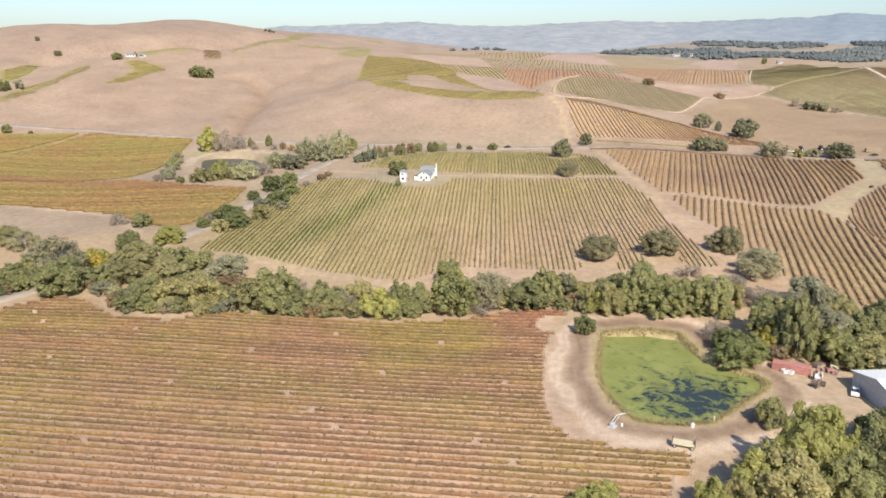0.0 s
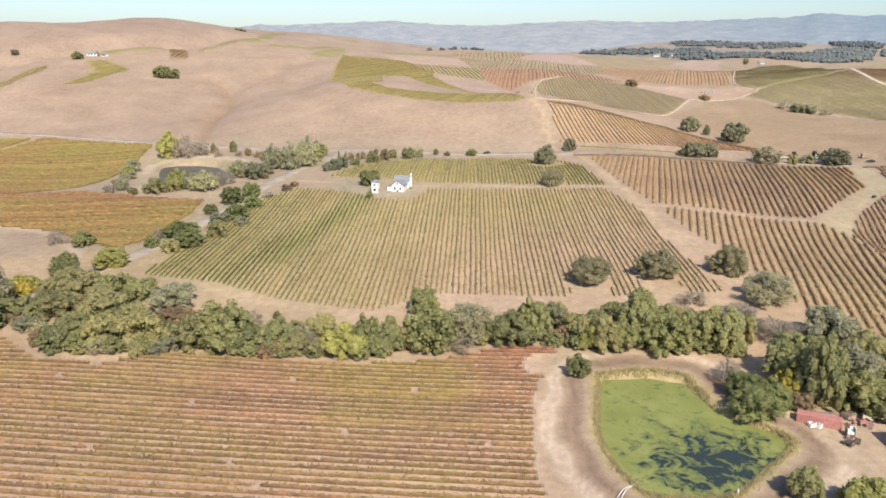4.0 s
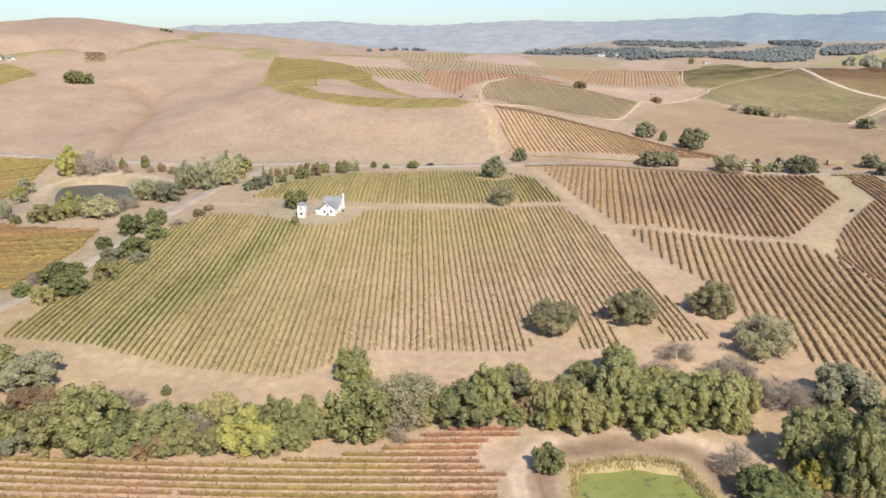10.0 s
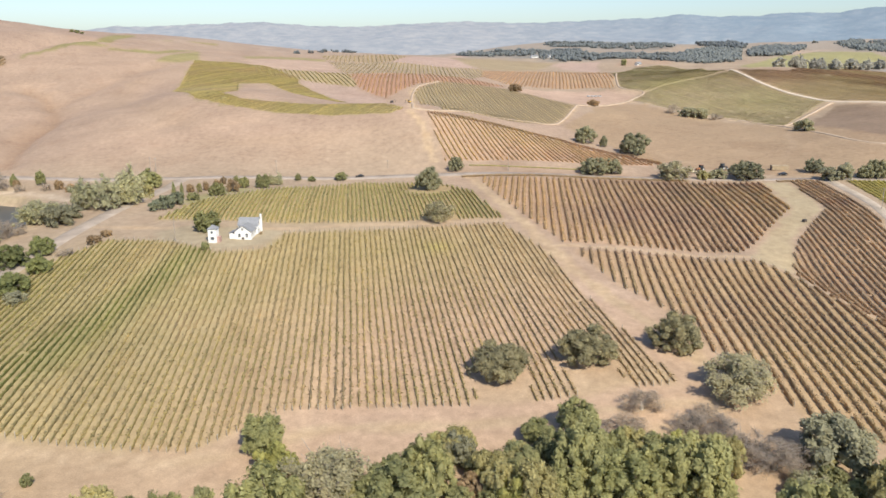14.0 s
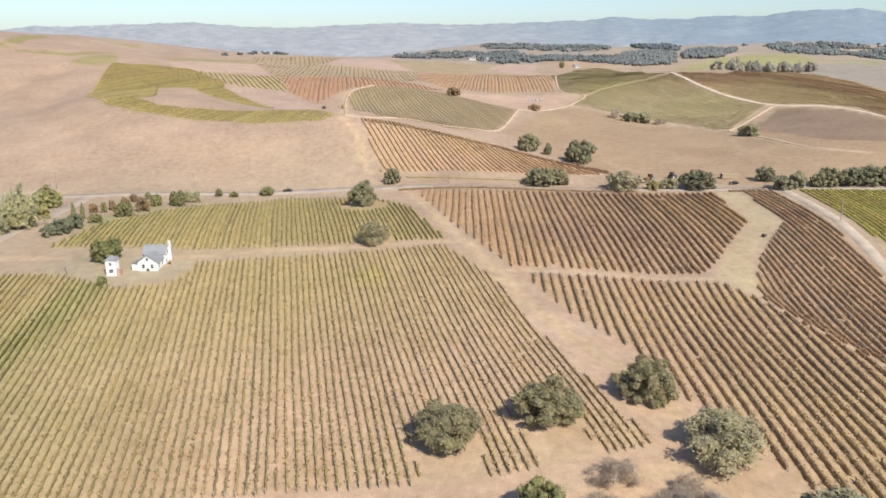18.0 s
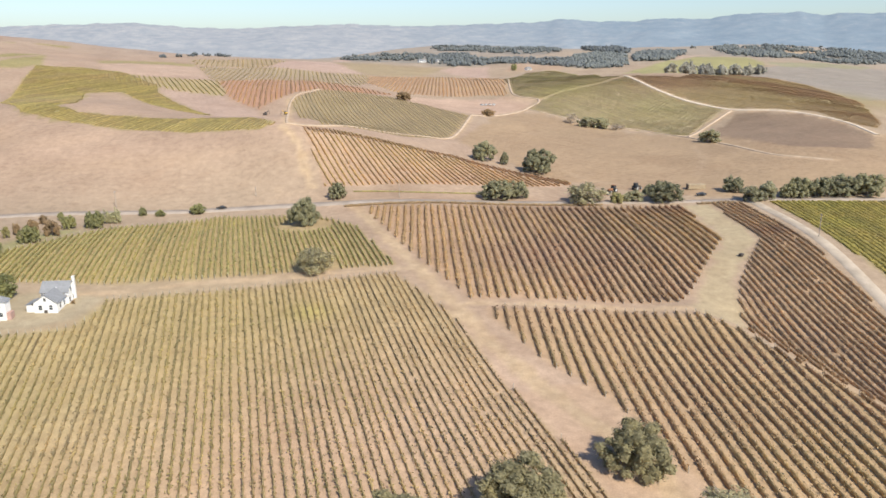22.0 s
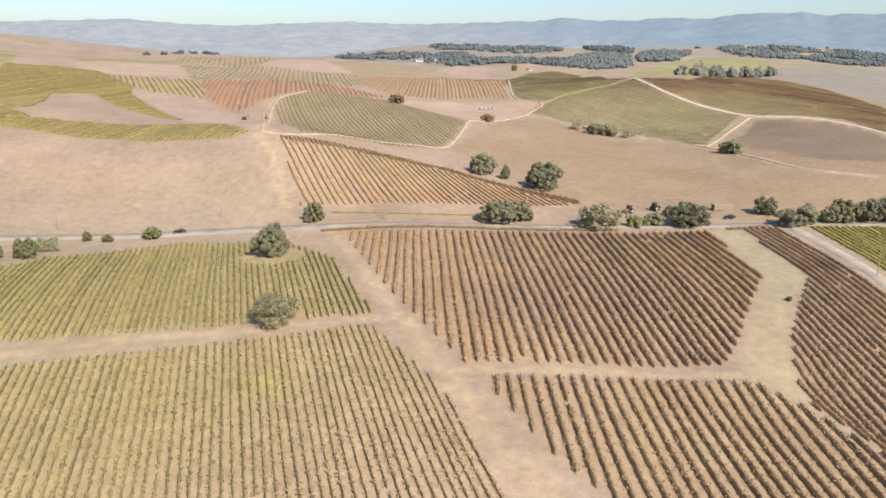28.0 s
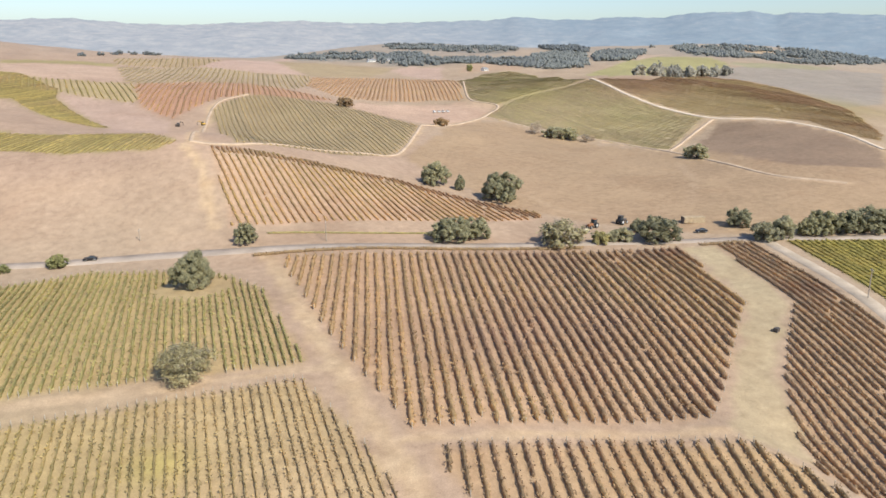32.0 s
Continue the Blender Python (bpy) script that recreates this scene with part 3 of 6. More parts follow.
    lay(0.8 * np.exp(-(((x + 163) / 6) ** 2 + ((y - 503) / 5) ** 2)), (0.38, 0.36, 0.16))
    lay(0.8 * np.exp(-((shore + 2.0) / 1.6) ** 2), (0.40, 0.33, 0.21))
    near = edge(POND, x, y)
    bank = (y < 214) * (x < 84)
    streak = 0.5 + 0.5 * np.sin(near * 2.6 + wob) * np.sin(x * 0.21 + y * 0.13)
    lay(0.6 * np.clip((near + 20) / 8, 0, 1) * bank * (near < -1), (0.52, 0.385, 0.275))
    lay((0.65 + 0.35 * streak) * np.exp(-((near + 6.3 + 0.4 * wob) / 2.9) ** 2) * bank, (0.265, 0.18, 0.125))
    lay(0.6 * np.exp(-((near + 3.6 + 0.2 * wob) / 0.9) ** 2) * bank, (0.47, 0.36, 0.26))
    for off in (10.7, 12.6):
        lay(0.85 * np.exp(-((near + off + 0.5 * wob) / 0.85) ** 2) * bank, (0.68, 0.535, 0.415))
    lay(np.clip((2.6 - np.abs(near + 1.3)) / 1.5, 0, 1), (0.47, 0.38, 0.20))
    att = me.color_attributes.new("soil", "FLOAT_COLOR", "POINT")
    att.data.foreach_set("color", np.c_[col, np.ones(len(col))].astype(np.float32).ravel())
    return tagged(new("ground", me), "dry tan grassland and bare pinkish soil of rolling hills", "ground", kind="structure")


ground_sheet()


def ribbon(name, line, wide, lift, material, label, step=3.0):
    P = np.array(curve(line, step))
    T = np.gradient(P, axis=0)
    T /= np.hypot(T[:, 0], T[:, 1])[:, None]
    N = np.c_[-T[:, 1], T[:, 0]]
    cols = [(-0.5, -0.15), (-0.46, lift), (0.0, lift + 0.04), (0.46, lift), (0.5, -0.15)]
    rows = []
    for k, up in cols:
        q = P + N * wide * k
        rows.append(np.c_[q, height(q[:, 0], q[:, 1]) + up])
    V = np.stack(rows, 1)
    n, m = V.shape[:2]
    i = np.arange(n * m).reshape(n, m)
    F = np.stack([i[:-1, :-1], i[:-1, 1:], i[1:, 1:], i[1:, :-1]], -1).reshape(-1, 4)
    return tagged(new(name, mesh_from_arrays(name, V.reshape(-1, 3), F, material, True)), label, "road", kind="structure")


def asphalt_material(name, colour):
    m, nt, b = mat(name, 1.0)
    b.inputs["Specular IOR Level"].default_value = 0.05
    pos = nt.nodes.new("ShaderNodeNewGeometry").outputs["Position"]
    c = mix(nt, 1.0, colour, ramp(nt, noise_node(nt, 0.15, 6, pos), (0.3, grey(0.8)), (0.7, grey(1.15))), "MULTIPLY")
    c = mix(nt, 1.0, c, ramp(nt, noise_node(nt, 4.0, 5, pos), (0.3, grey(0.85)), (0.7, grey(1.1))), "MULTIPLY")
    nt.links.new(c, b.inputs["Base Color"])
    bump(nt, b, noise_node(nt, 8.0, 4, pos), 0.2, 0.02)
    return m


ASPHALT = asphalt_material("worn_asphalt", (0.36, 0.30, 0.25))
GRAVEL = asphalt_material("pale_gravel", (0.44, 0.365, 0.285))
ribbon("road", MAIN_ROAD, 5.2, 0.16, ASPHALT, "worn grey asphalt country road along the hill foot")
LANE = asphalt_material("grey_lane", (0.375, 0.31, 0.25))
ribbon("side_road", SIDE_ROAD, 7.2, 0.14, LANE, "sun-bleached grey asphalt lane beside the vineyard")
TRACKSOIL = asphalt_material("tan_track", (0.47, 0.36, 0.265))
PALETRACK = asphalt_material("pale_track", (0.58, 0.48, 0.375))
for _line, _wide in TRACKS[6:-1]:
    ribbon("farm_track", _line, _wide * (0.85 if _line[0] == (442, 813) else 0.62), 0.35, PALETRACK if _line[0] == (442, 813) else TRACKSOIL, "pale dirt farm track over the hills", 6.0)
ribbon("gravel_road", GRAVEL_ROAD, 5.0, 0.12, GRAVEL, "pale gravel farm road between vineyard blocks")


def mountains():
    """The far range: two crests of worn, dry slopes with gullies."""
    m, nt, b = mat("hazed_range", 1.0)
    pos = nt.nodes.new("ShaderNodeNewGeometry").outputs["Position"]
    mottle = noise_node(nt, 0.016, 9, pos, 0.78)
    # blue-grey of distance haze is put into these slope colours, bluer eastward
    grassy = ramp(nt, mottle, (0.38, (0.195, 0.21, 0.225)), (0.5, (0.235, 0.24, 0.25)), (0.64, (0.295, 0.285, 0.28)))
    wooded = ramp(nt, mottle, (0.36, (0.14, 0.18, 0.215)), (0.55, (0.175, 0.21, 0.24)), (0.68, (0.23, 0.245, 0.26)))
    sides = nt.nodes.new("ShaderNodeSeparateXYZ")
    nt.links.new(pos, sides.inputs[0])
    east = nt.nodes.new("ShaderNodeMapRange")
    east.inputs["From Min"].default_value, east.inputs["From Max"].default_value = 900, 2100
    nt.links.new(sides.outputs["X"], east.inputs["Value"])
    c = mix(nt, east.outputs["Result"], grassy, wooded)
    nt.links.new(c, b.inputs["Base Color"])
    # the slopes give off a faint bluish glow that adds more haze
    haze_glow = mix(nt, 1.0, c, (0.74, 0.86, 0.98), "MULTIPLY")
    nt.links.new(haze_glow, b.inputs["Emission Color"])
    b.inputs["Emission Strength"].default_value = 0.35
    ang = np.arange(-60, 80, 0.24)
    rad = np.concatenate([np.linspace(2900, 4300, 64), np.linspace(4330, 4850, 12)])
    A, R = np.meshgrid(ang, rad, indexing="ij")
    X, Y = R * np.sin(np.radians(A)), R * np.cos(np.radians(A))
    crest = np.interp(A, (-60, -20, -14, -11.8, -9.4, -6.2, -2.6, 0.9, 4.6, 8.5, 12, 17, 21.5, 25.6, 26.8, 28.5, 31, 34.1, 35.6, 38.3, 42, 43.3, 44.6, 49, 60, 80), (100, 110, 178, 200, 198, 212, 225, 209, 200, 220, 225, 217, 224, 236, 252, 238, 234, 248, 242, 256, 264, 250, 258, 240, 235, 220))
    k = np.clip((R - 2900) / 1300, 0, 1)
    r = np.random.default_rng(5)
    worn = np.zeros_like(X)
    for wave in np.geomspace(900, 70, 34):
        a, b0 = r.uniform(0, 6.28, 2)
        worn += wave ** 0.85 * np.sin((X * math.cos(a) + Y * math.sin(a)) * 6.28 / wave + b0 + 0.8 * np.sin((X * math.sin(a) - Y * math.cos(a)) * 2.1 / wave))
    worn *= 0.011
    crest = crest + (1.5 * np.sin(A * 2.7 + 1) + 1.5 * np.sin(A * 5.3) + 0.8 * np.sin(A * 11.3)) * k ** 8
    Z = 15 + (crest - 15) * k ** 1.15 + worn * (0.25 + k - 0.9 * k ** 4) * 0.8 - np.clip(R - 4300, 0, None) * 0.25
    X, Y = 20 + R * np.sin(np.radians(A)), -20 + R * np.cos(np.radians(A))
    n, mm = X.shape
    i = np.arange(n * mm).reshape(n, mm)
    F = np.stack([i[:-1, :-1], i[:-1, 1:], i[1:, 1:], i[1:, :-1]], -1).reshape(-1, 4)
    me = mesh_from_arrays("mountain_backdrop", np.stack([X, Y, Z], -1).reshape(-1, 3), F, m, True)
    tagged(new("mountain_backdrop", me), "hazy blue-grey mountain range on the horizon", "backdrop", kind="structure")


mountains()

# ---------------- vineyards ----------------
rng = np.random.default_rng(7)


def vine_row(runs, turn, tall, wide, step, leaves, thin=None):
    """One trellised row: a lumpy hedge with loose leaves. Each run is a stretch of points along it."""
    Vs, Fs, base = [], [], 0
    side = np.array([-math.sin(turn), math.cos(turn)])
    for P in runs:
        n = len(P)
        z = height(P[:, 0], P[:, 1])
        w = wide * (0.62 + 0.5 * rng.random(n)) * np.where(rng.random(n) < 0.07, 0.35, 1)
        h = tall * (0.8 + 0.3 * rng.random(n)) * np.where(rng.random(n) < 0.05, 0.6, 1)
        if thin:
            less = 1 - (1 - thin[2]) * np.clip((P[:, 0] - thin[0]) / (thin[1] - thin[0]), 0, 1)
            w, h = w * less, h * (0.5 + 0.5 * less)
        beat = np.arange(n) % 2
        w *= np.where(beat, 1.14, 0.72)
        h *= np.where(beat, 1.06, 0.84)
        off = (rng.random(n) - 0.5) * 0.25 * wide
        w[0] = w[-1] = wide * 0.3
        ring = []
        for k, up in ((-0.34, 0.12), (-0.5, 0.55), (-0.22, 0.98), (0.2, 1.0), (0.5, 0.58), (0.34, 0.12)):
            s = off + k * w * (0.85 + 0.3 * rng.random(n))
            ring.append(np.c_[P + side * s[:, None], z + h * up * (0.92 + 0.16 * rng.random(n))])
        V = np.stack(ring, 1).reshape(-1, 3)
        i = np.arange(n * 6).reshape(n, 6)
        F = np.stack([i[:-1, :-1], i[1:, :-1], i[1:, 1:], i[:-1, 1:]], -1).reshape(-1, 4)
        ends = np.array([[i[0, 0], i[0, 1], i[0, 4], i[0, 5]], [i[0, 1], i[0, 2], i[0, 3], i[0, 4]], [i[-1, 5], i[-1, 4], i[-1, 1], i[-1, 0]], [i[-1, 4], i[-1, 3], i[-1, 2], i[-1, 1]]])
        Vs.append(V), Fs.append(np.r_[F, ends] + base)
        base += len(V)
        if leaves:
            m = int(len(P) * step * leaves)
            at = rng.integers(0, n, m)
            c = np.c_[P[at] + side * ((rng.random(m) - 0.5) * wide * 1.25)[:, None] + (rng.random((m, 2)) - 0.5) * step, z[at] + tall * (0.35 + 0.68 * rng.random(m))]
            u = rng.normal(size=(m, 3))
            u *= (0.10 + 0.12 * rng.random(m))[:, None] / np.linalg.norm(u, axis=1)[:, None]
            v = np.cross(u, rng.normal(size=(m, 3)))
            v *= (0.09 + 0.10 * rng.random(m))[:, None] / (np.linalg.norm(v, axis=1)[:, None] + 1e-6)
            Vs.append(np.stack([c - u - v, c + u - v, c + u + v, c - u + v], 1).reshape(-1, 3))
            Fs.append(np.arange(4 * m).reshape(m, 4) + base)
            base += 4 * m
    return np.concatenate(Vs), np.concatenate(Fs)


POST = plain("grey_post_wood", (0.46, 0.41, 0.34), 0.95, grain=4.0, vary=0.3)
_bm = bmesh.new()
box(_bm, -0.07, 0.07, -0.07, 0.07, -0.2, 1.45, 0.02)
POST_MESH = bpy.data.meshes.new("end_post")
_bm.to_mesh(POST_MESH)
_bm.free()
POST_MESH.materials.append(POST)


def vineyard(field, turn, gap, tall, wide, material, label, step=0.8, leaves=7, clear=(), posts=False, thin=None):
    P = np.array(FIELDS[field], float)
    a = radians(turn)
    along, across = np.array([math.cos(a), math.sin(a)]), np.array([-math.sin(a), math.cos(a)])
    s0, s1 = (P @ along).min(), (P @ along).max()
    q0, q1 = (P @ across).min(), (P @ across).max()
    c = P.mean(0)
    block = tagged(empty("vineyard_block", c[0], c[1], float(height(c[0], c[1]))), label, "vineyard", group="vineyard blocks")
    inv = block.matrix_world.inverted()
    for k, q in enumerate(np.arange(q0 + gap / 2, q1, gap)):
        s = np.arange(s0, s1, step) + rng.random() * step
        L = along * s[:, None] + across * (q + 0.12 * np.sin(s * 0.07 + k))[:, None]
        keep = inside(P, L[:, 0], L[:, 1])
        for cx, cy, r in clear:
            keep &= np.hypot(L[:, 0] - cx, L[:, 1] - cy) > r
        keep &= ~((np.sin(s * 0.9 + k * 2.3) + np.sin(s * 0.37 + k * 5.1)) > 1.985)
        cut = np.flatnonzero(np.diff(np.r_[0, keep.astype(int), 0]))
        runs = [L[i:j] for i, j in zip(cut[::2], cut[1::2]) if j - i >= 4]
        if not runs:
            continue
        for run in runs:
            V, F = vine_row([run], a, tall, wide, step, leaves, thin)
            V = V - np.array(block.location)
            ob = new("vine_trellis", mesh_from_arrays("vine_trellis", V, F, material))
            ob.parent = block
            ends = ([run[0] - along * 0.5] if run is runs[0] else []) + ([run[-1] + along * 0.5] if run is runs[-1] else [])
            for x, y in ends if posts and len(run) > 12 else ():
                stake = new("end_post", POST_MESH)
                stake.parent = block
                stake.location = Vector((x, y, float(height(x, y)))) - block.location


OLIVE = leaf_material("vine_olive", (0.375, 0.31, 0.155), (0.53, 0.44, 0.23), (0.50, 0.39, 0.24), 0.03, 0.54, (((1.0, 0.0), 95.0, 90.0, (0.49, 0.37, 0.23)), ((-1.0, 0.0), 78.0, 90.0, (0.37, 0.335, 0.15)), ((-0.927, 0.375), 159.8, 22.0, (0.235, 0.25, 0.09))))
GREENV = leaf_material("vine_green", (0.375, 0.342, 0.165), (0.525, 0.472, 0.23), (0.50, 0.43, 0.205), 0.04, 0.55)
BOWLV = leaf_material("vine_yellow_olive", (0.44, 0.365, 0.165), (0.56, 0.465, 0.215), (0.50, 0.39, 0.215), 0.03, 0.55)
DULLV = leaf_material("vine_dull", (0.47, 0.37, 0.215), (0.59, 0.475, 0.285), (0.49, 0.405, 0.215), 0.012, 0.6)
GOLD = leaf_material("vine_gold", (0.33, 0.25, 0.105), (0.48, 0.365, 0.155), (0.42, 0.26, 0.165), 0.028, 0.47, (((0.6, 0.8), 190.0, 34.0, (0.44, 0.235, 0.165)),))
BROWN = leaf_material("vine_brown", (0.40, 0.285, 0.165), (0.56, 0.41, 0.24), (0.38, 0.25, 0.185), 0.014, 0.54, (((0.95, -0.31), -30.0, 70.0, (0.57, 0.40, 0.235)),))
DUSK = leaf_material("vine_dusk", (0.37, 0.285, 0.15), (0.47, 0.365, 0.19), (0.36, 0.235, 0.15), 0.010, 0.51)
RED = leaf_material("vine_red", (0.50, 0.305, 0.185), (0.64, 0.425, 0.255), (0.60, 0.44, 0.21), 0.03, 0.62)
EMBER = leaf_material("vine_ember", (0.48, 0.33, 0.155), (0.63, 0.46, 0.225), (0.53, 0.325, 0.195), 0.02, 0.53)
KHAKI = leaf_material("vine_khaki", (0.39, 0.295, 0.17), (0.54, 0.415, 0.245), (0.41, 0.28, 0.195), 0.016, 0.54)
GRAVELV = leaf_material("vine_grey_brown", (0.44, 0.315, 0.21), (0.59, 0.44, 0.295), (0.40, 0.275, 0.20), 0.02, 0.55)
WESTV = leaf_material("vine_olive_gold", (0.335, 0.28, 0.108), (0.46, 0.38, 0.15), (0.445, 0.29, 0.14), 0.010, 0.49, (((0.277, 0.961), 332.0, 26.0, (0.42, 0.245, 0.145)),))
LIMEV = leaf_material("vine_lime", (0.35, 0.305, 0.10), (0.475, 0.42, 0.14), (0.43, 0.345, 0.13), 0.03, 0.55)
HILLV = leaf_material("vine_mottled", (0.40, 0.335, 0.195), (0.50, 0.415, 0.24), (0.385, 0.35, 0.17), 0.06, 0.52)
vineyard("pond_side", -7.5, 2.4, 0.92, 0.6, GOLD, "vineyard block in golden and russet autumn leaf", step=0.9, leaves=6, clear=[(34, 206, 7)], posts=True)
vineyard("main", 86, 1.85, 0.82, 0.46, OLIVE, "large vineyard block of olive-yellow trellised rows", step=0.85, leaves=4, clear=[(55.6, 259, 7.5), (54, 249, 6.5), (78, 261, 7.5), (77, 251, 6.5), (102, 264, 8), (-9, 374, 12)], posts=True, thin=(30, 85, 0.62))
vineyard("upper", 86, 1.85, 1.05, 0.6, GREENV, "green-gold vineyard block between white house and road", step=0.95, leaves=4, clear=[(71.6, 451.6, 11), (65.4, 390, 8)], posts=True)
vineyard("road_side", 73, 2.89, 1.2, 1.1, BROWN, "vineyard block with brown autumn rows below the road", step=0.9, leaves=6, posts=True)
vineyard("oak_side", 72, 2.95, 1.0, 0.76, KHAKI, "vineyard block with brown rows beside the old oaks", clear=[(101.9, 264.4, 10), (103.9, 241.4, 11)], posts=True)
vineyard("gravel_side", 71, 2.3, 1.0, 0.8, GRAVELV, "dark brown vineyard block along the gravel road", leaves=5)
vineyard("far_side", 69, 2.2, 0.5, 2.1, LIMEV, "yellow-green vineyard block past the gravel road", leaves=4)
vineyard("red_hill", 95, 2.75, 0.75, 1.0, EMBER, "rust-red vineyard block climbing a hill", leaves=3)
vineyard("red_hill_edge", 95, 1.85, 0.7, 1.3, GOLD, "narrow golden edge of the red hillside vineyard", leaves=3)
vineyard("grey_hill", 86, 3.0, 0.36, 1.25, DULLV, "olive-grey vineyard block on a rounded hill", step=2.0, leaves=0)
vineyard("red_slope", 82, 4.0, 0.5, 1.7, RED, "red vineyard block on a far slope", step=2.5, leaves=0)
vineyard("brown_slope", 71, 3.8, 0.45, 1.6, RED, "russet vineyard block on a far slope", step=2.5, leaves=0)
vineyard("green_hill", 96, 2.6, 0.28, 1.6, HILLV, "grey-green vineyard block on a rounded hill", step=2.5, leaves=0)
vineyard("olive_hill", 96, 3.6, 0.35, 2.2, HILLV, "olive vineyard block on a far hillside", step=3.0, leaves=0)
vineyard("brown_hill", 110, 3.6, 0.35, 1.2, DUSK, "dark brown vineyard block on a far hillside", step=3.0, leaves=0)
vineyard("bowl", 55, 2.6, 0.5, 1.9, BOWLV, "yellow-green vineyard curving round a hillside bowl", step=2.0, leaves=0)
vineyard("yellow_rows", 95, 4.2, 0.8, 1.3, BOWLV, "thin yellow vineyard rows on a far slope", step=2.5, leaves=0)
vineyard("saddle", 81, 5.0, 0.35, 1.8, DULLV, "pale olive vineyard block in a hill saddle", step=4.0, leaves=0)
vineyard("faint_rows", 85, 6.0, 0.5, 1.8, DULLV, "faint dry vineyard rows on a distant slope", step=4.0, leaves=0)
WESTPATH = [(-290 + (-273 - -290) * k / 24, 500 + (575 - 500) * k / 24, 3.2) for k in range(25)]
vineyard("west_high", 8, 2.9, 1.3, 1.9, WESTV, "golden-orange vineyard block below the western hills", step=1.8, leaves=1, clear=WESTPATH)
vineyard("west_low", -4, 2.9, 1.3, 1.8, WESTV, "russet and yellow-green vineyard block west of the lane", step=1.6, leaves=2)
vineyard("hill_patch", 60, 4.5, 0.5, 2.0, BOWLV, "yellow-green vineyard patch below a hilltop house", step=4.0, leaves=0)
vineyard("hill_strip", 60, 4.5, 0.5, 2.0, DULLV, "narrow olive vineyard strip along a dry hill", step=4.0, leaves=0)
vineyard("left_patch", 60, 4.5, 0.5, 2.0, BOWLV, "small yellow-olive vineyard on a dry hillside", step=4.0, leaves=0)
vineyard("ridge_block", 80, 5.0, 0.9, 1.4, DUSK, "small brown vineyard block on a dry ridge", step=4.0, leaves=0)


# ---------------- trees ----------------
BARK = plain("grey_bark", (0.17, 0.135, 0.105), 0.95, grain=2.0, vary=0.4)
LEAF = {
    "oak": leaf_material("oak_leaf", (0.29, 0.26, 0.165), (0.41, 0.375, 0.24)),
    "dark": leaf_material("dark_leaf", (0.245, 0.251, 0.124), (0.384, 0.379, 0.194)),
    "green": leaf_material("green_leaf", (0.30, 0.298, 0.148), (0.445, 0.427, 0.22)),
    "lime": leaf_material("lime_leaf", (0.363, 0.358, 0.135), (0.533, 0.501, 0.200)),
    "yellow": leaf_material("yellow_leaf", (0.44, 0.37, 0.10), (0.62, 0.52, 0.15)),
    "olive": leaf_material("olive_leaf", (0.355, 0.325, 0.165), (0.515, 0.46, 0.24)),
    "grey": leaf_material("grey_leaf", (0.319, 0.303, 0.209), (0.462, 0.440, 0.308)),
    "pale": leaf_material("pale_leaf", (0.42, 0.405, 0.26), (0.58, 0.555, 0.365)),
    "rust": leaf_material("rust_leaf", (0.319, 0.231, 0.149), (0.473, 0.347, 0.220)),
    "blue": leaf_material("blue_green_leaf", (0.220, 0.237, 0.171), (0.341, 0.358, 0.259)),
    "bare": leaf_material("bare_twigs", (0.396, 0.325, 0.270), (0.550, 0.462, 0.391)),
    # blue-grey distance haze is put into this leaf colour
    "far": leaf_material("hazed_wood_leaf", (0.22, 0.245, 0.27), (0.29, 0.312, 0.33)),
}
LEAF["greyoak"] = leaf_material("grey_oak_leaf", (0.37, 0.34, 0.225), (0.52, 0.475, 0.32))
# leaf paled and greyed: haze over the far windbreak, put into its colour
LEAF["poplar"] = leaf_material("hazed_poplar_leaf", (0.38, 0.365, 0.335), (0.50, 0.48, 0.44))
LEAF["duskoak"] = leaf_material("dusky_oak_leaf", (0.262, 0.255, 0.172), (0.385, 0.37, 0.25))
LEAF["round"] = leaf_material("lane_bush_leaf", (0.215, 0.235, 0.105), (0.335, 0.35, 0.165))
LEAF["conifer"] = LEAF["dark"]
TREE_LABEL = {
    "oak": "rounded live oak with dusty dark green crown",
    "dark": "dense dark green broadleaf tree",
    "green": "leafy mid-green tree with uneven crown",
    "lime": "light yellow-green poplar-like tree in autumn",
    "yellow": "small tree turned bright autumn yellow",
    "olive": "olive-brown leafy tree of the creek wood",
    "grey": "dusty grey-green shrubby tree",
    "pale": "pale thin-leaved willow with straw tint",
    "rust": "rust-brown shrub with dry leaves",
    "blue": "blue-green rounded shrub by the roadside",
    "bare": "leafless pinkish-grey thicket of bare twigs",
    "duskoak": "broad live oak with dusky grey-green crown",
    "greyoak": "old oak with sparse grey-green crown",
    "poplar": "tall hazy grey-green poplar in a windbreak row",
    "round": "dense rounded dark green bushy tree",
    "conifer": "slim dark green cypress",
}
_ico = bmesh.new()
bmesh.ops.create_icosphere(_ico, subdivisions=1, radius=1.0)
ICO_V = np.array([v.co[:] for v in _ico.verts])
ICO_F = np.array([[v.index for v in f.verts] for f in _ico.faces])
_ico.free()


